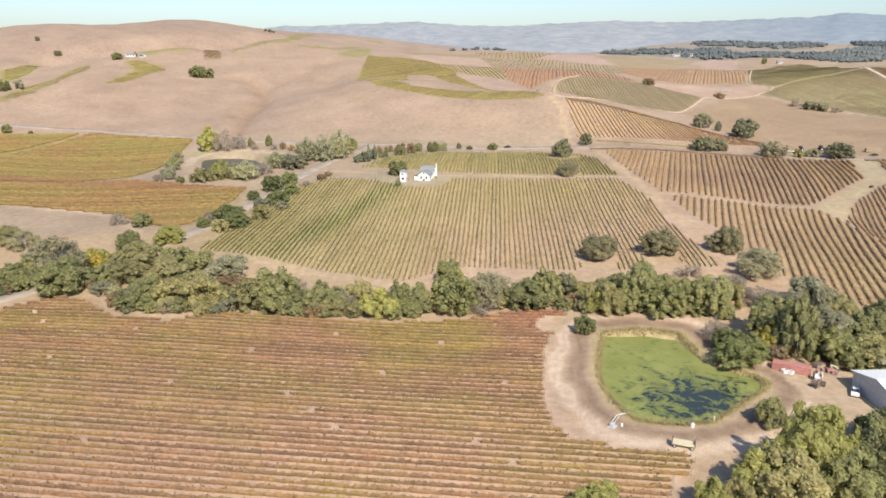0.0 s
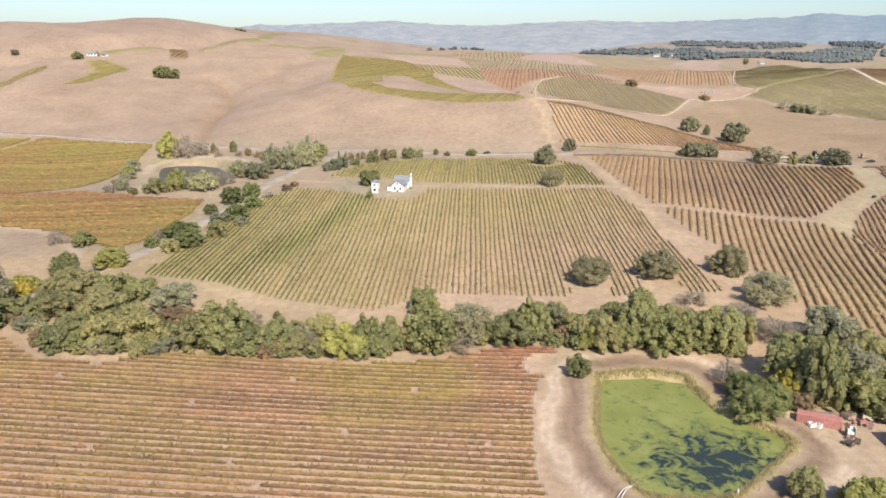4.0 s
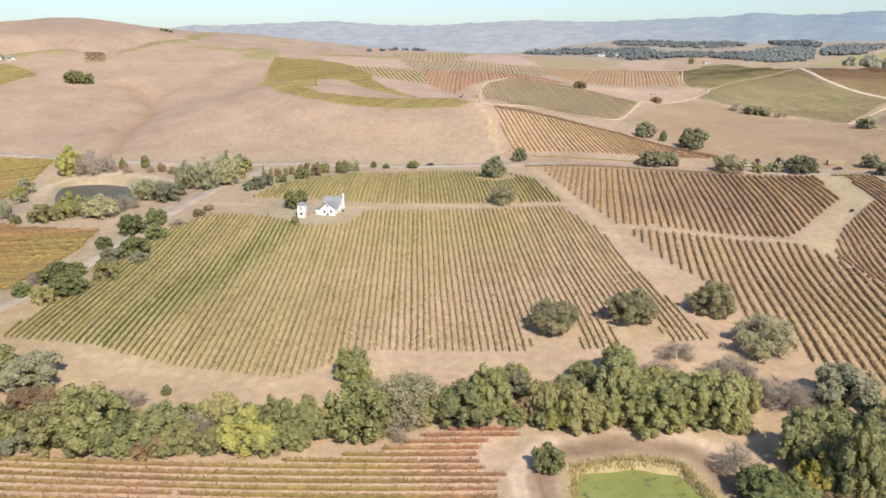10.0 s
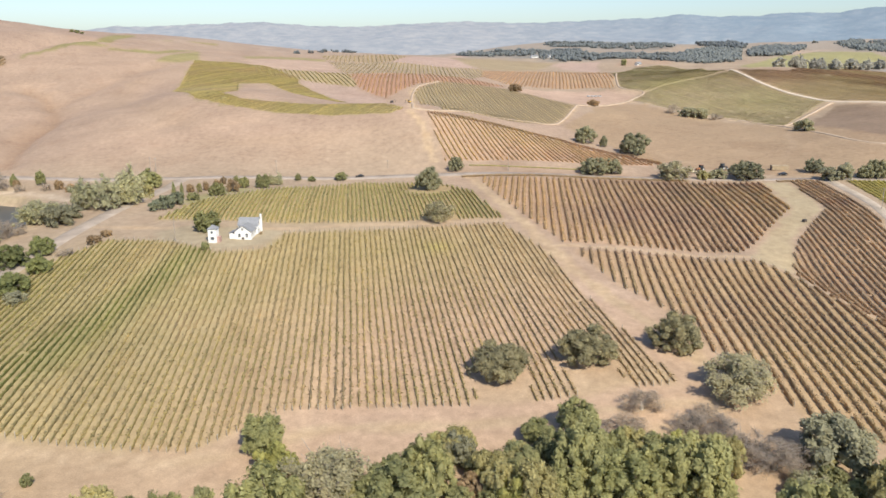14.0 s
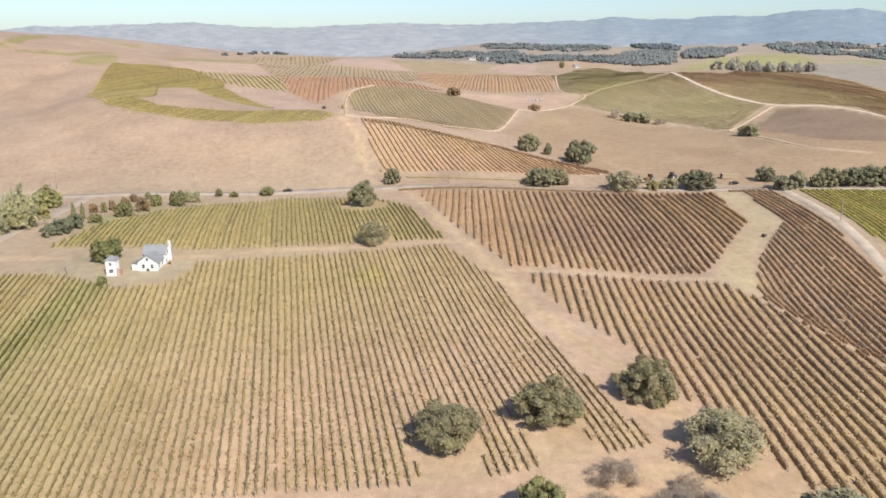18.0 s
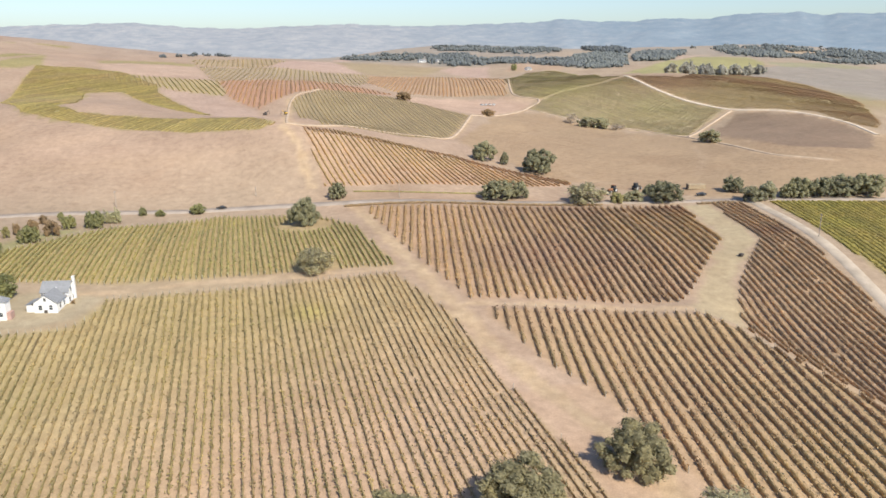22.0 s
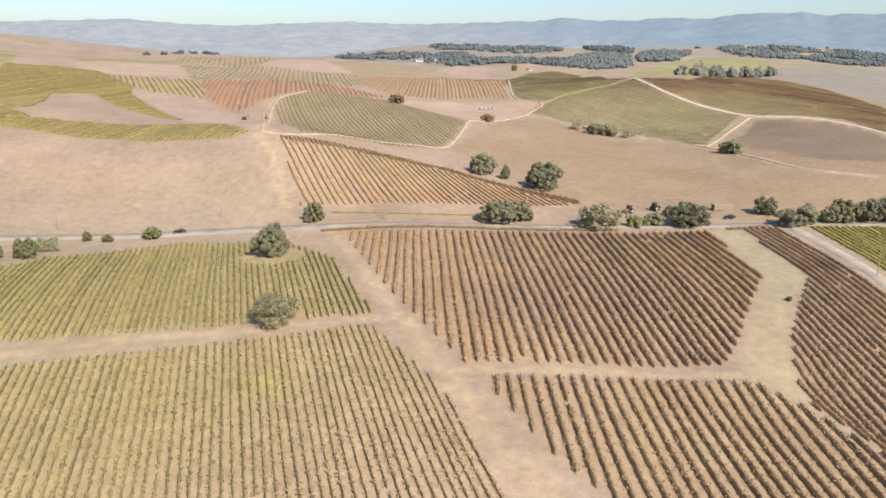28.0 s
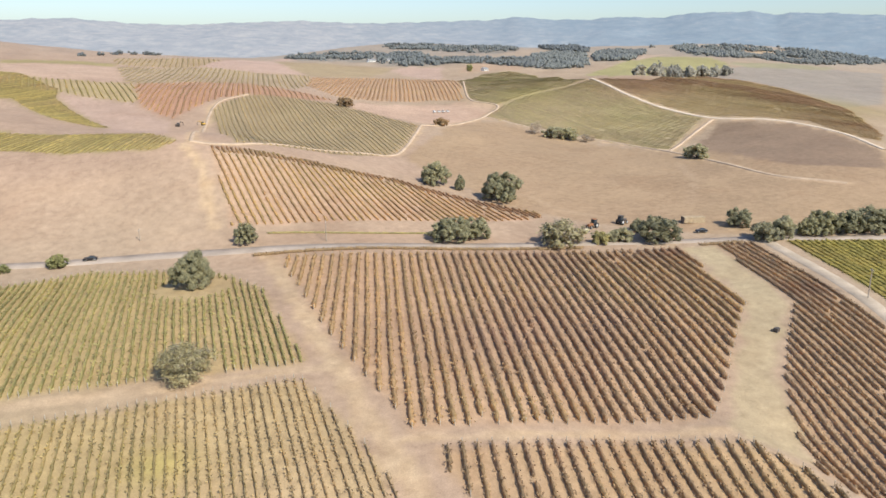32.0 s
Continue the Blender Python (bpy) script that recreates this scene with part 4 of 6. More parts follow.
def tube(points, radii, sides=6):
    P = np.asarray(points, float)
    T = np.gradient(P, axis=0)
    T /= np.linalg.norm(T, axis=1)[:, None] + 1e-9
    ref = np.array([0.31, 0.95, 0.05])
    U = np.cross(T, ref)
    U /= np.linalg.norm(U, axis=1)[:, None] + 1e-9
    W = np.cross(T, U)
    a = np.arange(sides) * 2 * math.pi / sides
    V = P[:, None] + np.asarray(radii)[:, None, None] * (np.cos(a)[None, :, None] * U[:, None] + np.sin(a)[None, :, None] * W[:, None])
    n = len(P)
    i = np.arange(n * sides).reshape(n, sides)
    j = np.roll(i, -1, 1)
    F = np.stack([i[:-1], j[:-1], j[1:], i[1:]], -1).reshape(-1, 4)
    return V.reshape(-1, 3), F


def join(pieces):
    Vs, Fs, base = [], [], 0
    for V, F in pieces:
        Vs.append(V)
        Fs.append(F + base)
        base += len(V)
    return np.concatenate(Vs), np.concatenate(Fs)


def crown_clumps(kind, r):
    """Centres and radii of the leaf clumps of a crown 10 m wide and 8 m high, grouped into lobes that give it an uneven outline."""
    out = []
    if kind == "conifer":
        for k in range(9):
            u = k / 8
            out.append((r.normal(0, 0.25), r.normal(0, 0.25), 0.6 + 6.8 * u, 4.6 * (1 - u) ** 0.8 + 0.5))
        return out
    if kind in ("lime", "poplar", "yellow", "pale"):
        # several upright leaders of unequal height, leafy down to the ground
        for k in range(7):
            a, far = k * 2.39996 + r.normal(0, 0.35), (0.0, 1.5, 2.1, 2.5, 2.9, 3.2, 3.4)[k] * r.uniform(0.8, 1.1)
            top = (7.4 - 0.75 * far) * r.uniform(0.84, 1.0)
            lx, ly = far * math.cos(a), far * math.sin(a)
            for i in range(9):
                u = (i + 0.5) / 9
                wide = 1.55 * math.sin(math.pi * (0.22 + 0.60 * u)) ** 0.8
                out.append((lx * (1.08 - 0.18 * u) + r.normal(0, 0.7), ly * (1.08 - 0.18 * u) + r.normal(0, 0.7), 0.5 + (top - 0.9) * u + r.normal(0, 0.25), wide * r.uniform(0.5, 1.0)))
        return out
    if kind in ("dark", "green", "round", "oak", "duskoak"):
        # one rounded dome, dented here and there, thick down to the ground
        p, q = r.uniform(0, 6.28, 2)
        for i in range(54):
            u = (i + 0.5) / 54
            a = i * 2.39996 + r.normal(0, 0.2)
            high = 4.95 * (1 - u) ** 0.85 + 0.5
            far = 3.0 * math.sin(math.pi * min(1.0, 0.06 + 0.62 * u ** 0.75)) ** 0.75
            dent = 1 + 0.13 * math.sin(3 * a + p + high) + 0.10 * math.sin(5 * a + q - high) + r.normal(0, 0.06)
            out.append((far * dent * math.cos(a), far * dent * math.sin(a), high * (0.9 + 0.12 * math.sin(2 * a + p)) + r.normal(0, 0.15), r.uniform(0.5, 1.0)))
        for i in range(7):
            out.append((r.normal(0, 0.9), r.normal(0, 0.9), 1.4 + 0.37 * i, 1.5))
        return out
    flat = {"oak": 0.86, "duskoak": 0.9, "greyoak": 0.84, "bare": 0.8, "rust": 0.8, "blue": 0.9}.get(kind, 1.0)
    lobes = 11 if kind in ("oak", "greyoak", "duskoak") else 8
    for k in range(lobes):
        a = k * 2.39996 + r.normal(0, 0.3)
        u = (k + 0.5) / lobes
        far = 3.35 * math.sqrt(u) * r.uniform(0.8, 1.12)
        high = (5.6 - 0.30 * far ** 1.7) * r.uniform(0.82, 1.08) * flat
        size = r.uniform(1.35, 2.0) if kind in ("oak", "greyoak", "duskoak") else r.uniform(1.5, 2.3)
        many = {"bare": 4, "greyoak": 5}.get(kind, 7)
        for i in range(many):
            d = r.normal(size=3)
            d /= np.linalg.norm(d)
            d[2] = abs(d[2]) if i else -0.6
            q = size * (0.62 if i else 0.25)
            out.append((far * math.cos(a) + d[0] * q, far * math.sin(a) + d[1] * q, max(0.75, high - 0.5 + d[2] * q * 0.85), r.uniform(0.55, 1.1)))
        out.append((far * math.cos(a), far * math.sin(a), max(0.9, high * 0.45), r.uniform(1.0, 1.5)))
        if u > 0.35:
            out.append((far * 1.04 * math.cos(a + 0.2), far * 1.04 * math.sin(a + 0.2), 0.75, r.uniform(0.75, 1.05)))
    return out


PALEBARK = plain("pale_grey_bark", (0.40, 0.35, 0.29), 0.95, grain=2.0, vary=0.3)


def tree_meshes(kind, seed, fine):
    r = np.random.default_rng(seed)
    clumps = crown_clumps(kind, r)
    sparse = kind in ("bare", "greyoak", "pale")
    # trunk and limbs
    wood = [tube([(0, 0, -0.6), (0.08, 0.05, 0.7), (r.normal(0, 0.2), r.normal(0, 0.2), 2.0), (r.normal(0, 0.35), r.normal(0, 0.35), 4.0)], [0.42, 0.34, 0.24, 0.08])]
    for cx, cy, cz, rad in clumps[:: (1 if sparse else 4)]:
        z0 = r.uniform(0.8, 2.2)
        mid = (cx * 0.45 + r.normal(0, 0.2), cy * 0.45 + r.normal(0, 0.2), (z0 + cz) / 2 + 0.1)
        wood.append(tube([(0, 0, z0), mid, (cx, cy, cz)], [0.13 if kind != "bare" else 0.035, 0.08 if kind != "bare" else 0.025, 0.02], 4))
        if sparse:
            for _ in range(3):
                d = r.normal(size=3) * rad * 0.9
                wood.append(tube([(cx, cy, cz), (cx + d[0] * 0.5, cy + d[1] * 0.5, cz + abs(d[2]) * 0.4), (cx + d[0], cy + d[1], cz + abs(d[2]) * 0.8)], [0.05, 0.035, 0.012], 3))
    trunk = mesh_from_arrays("trunk", *join(wood), PALEBARK if sparse else BARK)
    # crown: small inner masses and loose leaf sprays
    Vs, Fs, base = [], [], 0
    dense = {"bare": 0.0, "greyoak": 0.48, "pale": 0.55}.get(kind, 0.84)
    for cx, cy, cz, rad in clumps:
        if dense > 0:
            V = ICO_V * rad * dense * (0.7 + 0.5 * r.random((len(ICO_V), 1)))
            V = (V + (cx, cy, cz))[ICO_F].reshape(-1, 3)
            Vs.append(V)
            Fs.append(np.arange(len(V)).reshape(-1, 3) + base)
            base += len(V)
    near = fine and kind in ("oak", "greyoak", "duskoak")
    total = 8000 if near else 3600 if fine else 1100
    size = 0.18 if near else 0.26 if fine else 0.40
    slim = 1.0
    if kind == "bare":
        total, size, slim = int(total * 1.1), size * 2.0, 0.08
    if kind in ("greyoak", "pale"):
        total = int(total * 0.8)
    weight = np.array([c[3] for c in clumps]) ** 2
    for (cx, cy, cz, rad), per in zip(clumps, np.maximum(6, total * weight / weight.sum()).astype(int)):
        d = r.normal(size=(per, 3))
        d /= np.linalg.norm(d, axis=1)[:, None]
        d[:, 2] = np.where(d[:, 2] < -0.5, -d[:, 2], d[:, 2])
        c = np.array([cx, cy, cz]) + d * rad * (0.68 + 0.46 * r.random((per, 1)) ** 1.3)
        nrm = d * 0.7 + r.normal(0, 0.45, (per, 3)) + (0.2, -0.3, 0.7)
        if kind == "bare":
            c = np.array([cx, cy, cz]) + d * rad * (0.1 + 1.1 * r.random((per, 1)))
        u = np.cross(nrm, r.normal(size=(per, 3)))
        u *= (size * (0.5 + 0.95 * r.random(per)) / (np.linalg.norm(u, axis=1) + 1e-6))[:, None]
        w = np.cross(nrm, u)
        w *= slim * (size * (0.45 + 0.7 * r.random(per)) / (np.linalg.norm(w, axis=1) + 1e-6))[:, None]
        Vs.append(np.stack([c - u, c + u * r.uniform(0.3, 1.0, (per, 1)) - w * 0.6, c + w], 1).reshape(-1, 3))
        Fs.append(np.arange(3 * per).reshape(per, 3) + base)
        base += 3 * per
    me = mesh_from_arrays("crown", np.concatenate(Vs), np.concatenate(Fs), LEAF[kind])
    return trunk, me


TREES = {}


def proto(kind, variant, fine):
    key = (kind, variant, fine)
    if key not in TREES:
        TREES[key] = tree_meshes(kind, hash_of(kind) * 7 + variant, fine)
    return TREES[key]


def hash_of(word):
    return sum(ord(c) * (i + 3) for i, c in enumerate(word))


COUNT = {"n": 0}


def plant(kind, *places):
    for x, y, wide, tall in places:
        tall = max(tall, wide * (0.45 if kind == "bare" else 0.6))
        COUNT["n"] += 1
        n = COUNT["n"]
        fine = math.hypot(x - 40, y - 150) < 330 and wide > 6.5
        trunk, crown = proto(kind, n % (4 if fine else 3), fine)
        name = {"rust": "shrub", "bare": "thicket", "blue": "shrub"}.get(kind, "tree" if tall > 3.6 else "shrub")
        label = TREE_LABEL[kind]
        if name == "shrub" and kind not in ("rust", "blue"):
            label = {"dark": "low dark green shrub", "green": "low green shrub in dry grass", "olive": "low olive-brown shrub"}.get(kind, "low grey-green shrub") + " by itself"
        if tall > 14 and kind in ("dark", "green", "lime"):
            label = label.replace("tree", "tall tree")
        e = tagged(new(name), label, name)
        s = Matrix.Diagonal((wide / 8.5, wide / 8.5, tall / 6.7, 1))
        e.matrix_world = pose(x, y, float(height(x, y)), 0, 0, (n * 137.5) % 360) @ s
        for part_name, me in (("trunk", trunk), ("crown", crown)):
            o = new(part_name, me)
            o.parent = e



plant("bare", (-139.3, 314.2, 9.0, 7.1), (-83.9, 217, 9.1, 4.3), (-47.8, 231.9, 8.4, 6.9), (-29, 218.3, 9.3, 7.2))
plant("dark", (-127, 309.3, 9.7, 6.6), (-117.4, 272.6, 10.8, 6.9), (-92.4, 251.7, 14.0, 6.5), (-91.9, 222.9, 14.3, 6.6), (-67.5, 220.7, 12.7, 6.7), (-44.7, 218.4, 12.4, 7.8), (-41.2, 238.9, 2.8, 2.8), (-13.3, 217.6, 9.3, 11.1), (1.9, 243.7, 9.9, 9.1), (3.7, 218.1, 15.7, 13.8))
plant("lime", (-105.2, 278.8, 11.9, 7.1), (-18.2, 216.2, 12.2, 9.3), (4.6, 234.4, 8.6, 7.8))
plant("green", (-84.2, 251.3, 10.9, 6.3), (-79.2, 216.9, 9.1, 4.9), (-51.7, 219.5, 17.2, 14.4), (-37.2, 218.4, 14.0, 9.8), (-15.2, 214.1, 9.1, 5.4), (-7.5, 218.1, 9.4, 10.5))
plant("olive", (-105.9, 253.3, 16.5, 6.5), (-105.6, 239.5, 13.8, 8.1), (-91.4, 238.1, 15.3, 7.1), (-82.5, 219.8, 13.5, 10.2), (-72.8, 219.0, 14.0, 11.4), (-77.5, 226.5, 12.0, 9.0), (-58.7, 219.7, 14.1, 10.1), (-25.7, 222.6, 9.6, 9.5), (-1.2, 218.5, 7.8, 7.9))
plant("grey", (-96.2, 220.3, 9.4, 5.2), (-72.4, 244.2, 14.1, 6.1))
plant("rust", (-69.7, 233.8, 10.1, 5.9))
plant("greyoak", (13.3, 224.2, 17.2, 13.7))
plant("bare", (11.6, 219.5, 12.8, 5.3), (81.7, 239.5, 11.2, 5.0), (92.3, 224.7, 10.0, 7.9), (75.2, 194.9, 8.5, 7.0), (98.1, 216.4, 16.0, 8.4))
plant("green", (17.9, 223.1, 8.2, 5.2), (32, 221.4, 11.3, 13.1), (60.2, 217.9, 12.0, 15.6), (55.5, 214, 9.4, 9.1), (73.2, 213.8, 11.0, 10.9), (79.9, 212, 14.0, 12.8), (91.7, 182.4, 12.0, 19.7))
plant("dark", (26.1, 220.6, 15.3, 10.5), (56.4, 234.3, 7.8, 4.9), (65.3, 211.6, 13.2, 11.8), (112.9, 199.8, 10.3, 10.0))
plant("grey", (39.4, 230.2, 7.2, 7.2), (102.7, 188.5, 11.1, 13.5), (109.9, 215.1, 15.1, 11.4))
plant("rust", (39.8, 220.4, 6.5, 5.4))
plant("olive", (44.1, 216.8, 6.4, 9.4), (49.6, 213.2, 9.4, 10.4), (87, 216, 8.0, 9.2), (111.8, 202.5, 10.5, 10.8))
plant("lime", (47.2, 214.9, 8.6, 7.1))
plant("green", (90.2, 194.9, 14.0, 14.0))
plant("yellow", (86.5, 186, 6.8, 8.0))
plant("dark", (-142.5, 240, 13.8, 6.2), (-144.3, 234.1, 5.8, 3.4), (-124.7, 234.7, 20.7, 6.3), (-95.7, 219.4, 11.6, 5.4), (-88.8, 217.6, 9.5, 3.6))
plant("greyoak", (-133.8, 253.6, 22.5, 15.5))
plant("lime", (-124.5, 259.7, 10.7, 4.1))
plant("green", (-111.2, 240.2, 12.7, 7.4), (-120.6, 280.7, 10.5, 5.8))
plant("green", (70.4, 147.1, 7.5, 7.4))
plant("lime", (57.3, 120.2, 12.0, 11.2), (65.6, 123.9, 12.3, 16.8), (72.4, 125.8, 11.3, 15.7), (47, 115.9, 6.6, 7.0), (79, 141.7, 10.5, 7.8), (27.1, 114.8, 9.9, 5.9))
plant("olive", (52.1, 116, 6.6, 7.0), (60.1, 116, 13.3, 11.5))
plant("dark", (78.8, 122.1, 13.9, 12.9), (72.3, 118.5, 12.4, 11.0), (88.9, 138.3, 11.6, 8.9))
plant("rust", (-62.5, 383.8, 6.3, 3.2), (-59.9, 391.1, 5.4, 2.7))
plant("dark", (-63.9, 497.7, 12.8, 8.1))
plant("grey", (-82.1, 412.4, 12.9, 8.4))
plant("pale", (-62.6, 448.7, 14.3, 17.4), (-81.9, 447, 11.9, 12.1))
plant("green", (-60.4, 487.6, 11.9, 8.7), (-35.2, 444.5, 6.4, 3.5), (-25.9, 454.3, 8.9, 6.8), (-20.4, 492.8, 3.0, 3.8), (-15.5, 476.3, 6.2, 5.9), (-6.5, 476.5, 8.7, 7.4))
plant("olive", (-57.3, 459.3, 6.6, 5.8), (-35, 464.7, 3.4, 4.6))
plant("blue", (-48.2, 425.8, 5.9, 4.9), (-44.2, 428.1, 7.2, 6.6), (-40.9, 435.3, 7.4, 6.7))
plant("conifer", (-45.3, 457.1, 2.0, 5.8), (-41.2, 453.2, 2.0, 5.8))
plant("rust", (-39.4, 466.5, 4.6, 5.1), (-32.6, 470.2, 3.5, 5.2), (-27.9, 475.2, 4.7, 6.0), (-26, 487, 3.7, 5.0), (-19.5, 463.7, 6.5, 7.5))
plant("pale", (-2.8, 484.1, 5.0, 6.1), (1.2, 484, 4.5, 6.6))
plant("dark", (10.5, 496, 3.6, 4.2), (17.4, 494.5, 4.7, 3.2), (32.6, 495.9, 7.9, 1.9))
plant("dark", (-23.7, 388.6, 11.4, 8.4), (-22.1, 366.8, 3.6, 3.1))
plant("rust", (-3.6, 380.2, 1.6, 1.1))
plant("duskoak", (162.3, 471.5, 16.6, 7.8), (173.2, 472.6, 12.9, 8.8), (92.6, 489.2, 9.3, 8.4), (186.1, 545.4, 14.6, 11.9), (194.8, 536.6, 5.5, 7.9), (206.2, 518.5, 18.2, 14.7))
plant("duskoak", (72, 454.3, 13.5, 12.6))
plant("greyoak", (65.1, 388.5, 13.9, 9.9))
plant("oak", (55.6, 260.4, 15.0, 10.2), (77.9, 262.2, 16.0, 9.6), (102.8, 265.6, 15.0, 10.4))
plant("greyoak", (105.2, 242.0, 17.5, 12.0))
plant("greyoak", (199.9, 455.7, 20.0, 9.0))
plant("grey", (223.1, 453, 9.8, 5.5))
plant("olive", (214.5, 453.3, 7.5, 5.0))
plant("duskoak", (236.3, 448, 18.0, 9.0), (237.3, 461.9, 7.3, 5.6), (303.7, 423.7, 14.0, 9.9), (323, 417.5, 18.8, 10.6))
plant("duskoak", (275.6, 449.3, 11.3, 8.2))
plant("grey", (270.7, 431.3, 11.6, 7.4), (277.9, 430.2, 10.7, 8.8))
plant("duskoak", (288.3, 428.4, 8.4, 7.0), (294.1, 427.3, 14.0, 10.2), (313, 421.3, 16.4, 10.6))
plant("rust", (252.8, 700.4, 9.4, 7.1), (206.6, 773.5, 14.5, 7.3))
plant("bare", (314.9, 682.3, 12.6, 9.5), (334.3, 648.3, 12.0, 6.1))
plant("grey", (319.9, 666.2, 13.8, 5.0), (327.7, 658.7, 13.7, 5.0), (346.8, 557.9, 14.6, 8.3))
plant("dark", (476.4, 1148.6, 9.0, 10.5))
plant("dark", (40.1, 200, 7.3, 6.1))
plant("dark", (-254, 798.6, 21.1, 9.4), (-244, 800.4, 15.3, 10.6), (-355, 845.7, 13.6, 7.4), (-341.5, 862, 5.0, 6.3), (-330.8, 574, 8.6, 7.7), (-392.3, 687, 12.1, 10.1), (-313.5, 575.2, 4.3, 2.6))
plant("grey", (-478.5, 920.4, 6.0, 6.0), (-440.3, 886.7, 10.3, 4.5), (-383.8, 696.1, 11.3, 8.2))
plant("pale", (-79, 442, 13.5, 13.5), (-69, 435, 13.5, 15.0), (-62, 443, 13.5, 12.0))
plant("grey", (-81, 423, 11.0, 6.0))
plant("dark", (-140.2, 238.7, 10.5, 7.5))
plant("green", (100.0, 180.4, 13, 10), (116.1, 189.8, 14, 11), (-144.7, 253.4, 10, 6.5))
plant("dark", (103.4, 177.1, 12, 9), (109.7, 190.7, 14, 11), (124.9, 199.7, 14, 11), (-146.4, 245.5, 11, 7.5))
plant("olive", (108.1, 176.5, 12, 9), (110.8, 199.0, 13, 10), (-173.9, 289.9, 13, 8), (-131.7, 253.3, 10, 6.5), (-133.9, 245.8, 10, 6))
plant("grey", (111.3, 175.6, 11, 9), (-147.7, 267.1, 11, 7))
plant("bare", (108.0, 178.9, 9, 5))
plant("greyoak", (-162.5, 283.2, 14, 8.5))
plant("yellow", (-123.5, 258.4, 8.5, 6))


plant("green", (49.5, 222.5, 9.5, 8.2), (66.5, 220.0, 10.0, 10.5), (76.0, 219.5, 9.5, 9.0), (57.0, 224.0, 8.5, 9.5))
plant("olive", (43.5, 222.5, 8.0, 8.0), (83.5, 219.0, 8.5, 7.5), (71.0, 223.5, 9.0, 7.0))
plant("green", (65.0, 234.0, 9.5, 8.8), (36.0, 233.0, 7.5, 6.0))
plant("lime", (62.5, 222.5, 8.0, 8.0), (80.0, 222.0, 7.5, 6.0))
plant("bare", (66.0, 231.0, 10.0, 5.0), (75.0, 231.5, 11.0, 5.0), (88.5, 230.0, 10.0, 5.0), (93.0, 233.0, 9.0, 4.5))

# dark bushes on the pond's bank
plant("round", (74.6, 178.5, 12.5, 6.6), (80.5, 182.5, 11.0, 6.8), (76.0, 186.5, 11.0, 7.2))
# beside the lane
plant("round", (-98.4, 301.6, 7.0, 4.6), (-84.8, 301.6, 12.4, 6.4), (-92.6, 313.2, 12.6, 7.4), (-88.8, 320.0, 7.0, 5.0), (-89.2, 349.0, 7.0, 5.0), (-76.2, 341.0, 12.0, 6.8), (-73.2, 357.0, 9.2, 6.6), (-83.6, 365.0, 12.2, 8.6), (-77.5, 376.0, 9.5, 7.2))
plant("olive", (-89.0, 293.5, 7.6, 5.4), (-77.5, 314.5, 8.8, 7.2), (-106.5, 291.0, 6.6, 4.0))
plant("grey", (-80.5, 325.0, 7.0, 4.6), (-82.0, 334.0, 8.0, 5.4), (-72.0, 331.0, 6.5, 4.2))
plant("bare", (-99.5, 313.5, 8.0, 5.0), (-68.5, 372.0, 6.5, 3.6))
# round the reservoir
plant("olive", (-126.0, 391.0, 11.5, 7.8), (-119.5, 393.5, 8.5, 6.2))
plant("lime", (-117.5, 398.5, 11.5, 10.4), (-165.5, 460.0, 9.5, 7.8), (-158.5, 511.0, 15.0, 17.0))
plant("pale", (-103.5, 391.0, 13.5, 10.8), (-110.0, 395.5, 10.5, 8.6), (-148.0, 405.0, 7.5, 8.6), (-94.5, 421.0, 13.0, 8.6), (-88.0, 428.0, 11.5, 7.4), (-97.0, 437.0, 10.5, 6.6))
plant("bare", (-96.5, 400.5, 11.5, 8.8), (-146.0, 506.0, 19.0, 18.0), (-137.5, 508.0, 13.5, 12.5), (-112.0, 499.0, 7.5, 5.2), (-125.0, 502.0, 7.0, 4.6), (-153.0, 399.0, 8.0, 5.5), (-90.0, 436.0, 10.5, 6.5))
plant("grey", (-170.0, 479.0, 8.5, 9.0), (-132.0, 394.0, 6.0, 4.4), (-161.5, 452.0, 7.5, 5.0), (-86.5, 417.0, 9.5, 6.2), (-154.0, 414.0, 7.0, 5.2), (-172.0, 468.0, 7.0, 5.0))
plant("dark", (-138.0, 391.5, 5.5, 4.2), (-131.0, 513.0, 4.8, 6.8), (-118.0, 511.5, 5.8, 8.2))
plant("rust", (-106.0, 499.0, 5.0, 6.2), (-99.0, 492.5, 5.5, 4.6), (-92.0, 480.0, 5.0, 4.2), (-128.5, 509.0, 4.6, 5.6))
plant("dark", (-262.0, 1156.0, 6.5, 3.9), (-256.0, 1157.0, 7.5, 4.5), (-250.5, 1157.0, 5.5, 3.3))


# ---------------- undergrowth of the creek wood ----------------
_under = np.random.default_rng(21)
for _line, _count, _spread in (([(-128, 245), (-100, 232), (-72, 226)], 34, 8.0), ([(-88, 219), (-60, 217), (-30, 215), (-4, 218)], 22, 1.2), ([(-66, 226), (-40, 222), (-10, 221), (8, 224)], 24, 3.0), ([(24, 222), (44, 217), (62, 215), (82, 212)], 16, 1.6), ([(16, 224), (40, 226), (62, 222), (84, 220)], 16, 3.0), ([(84, 178), (90, 190), (100, 205), (112, 208)], 14, 4.0)):
    _P = np.array(curve(_line, 2))
    for _k in range(_count):
        _x, _y = _P[_under.integers(0, len(_P))] + _under.normal(0, _spread, 2)
        _w = _under.uniform(4.5, 9.0)
        plant(("green", "olive", "grey", "dark", "olive", "pale", "rust")[_under.integers(0, 7)], (float(_x), float(_y), _w, _w * _under.uniform(0.5, 0.8)))

# ---------------- pond ----------------


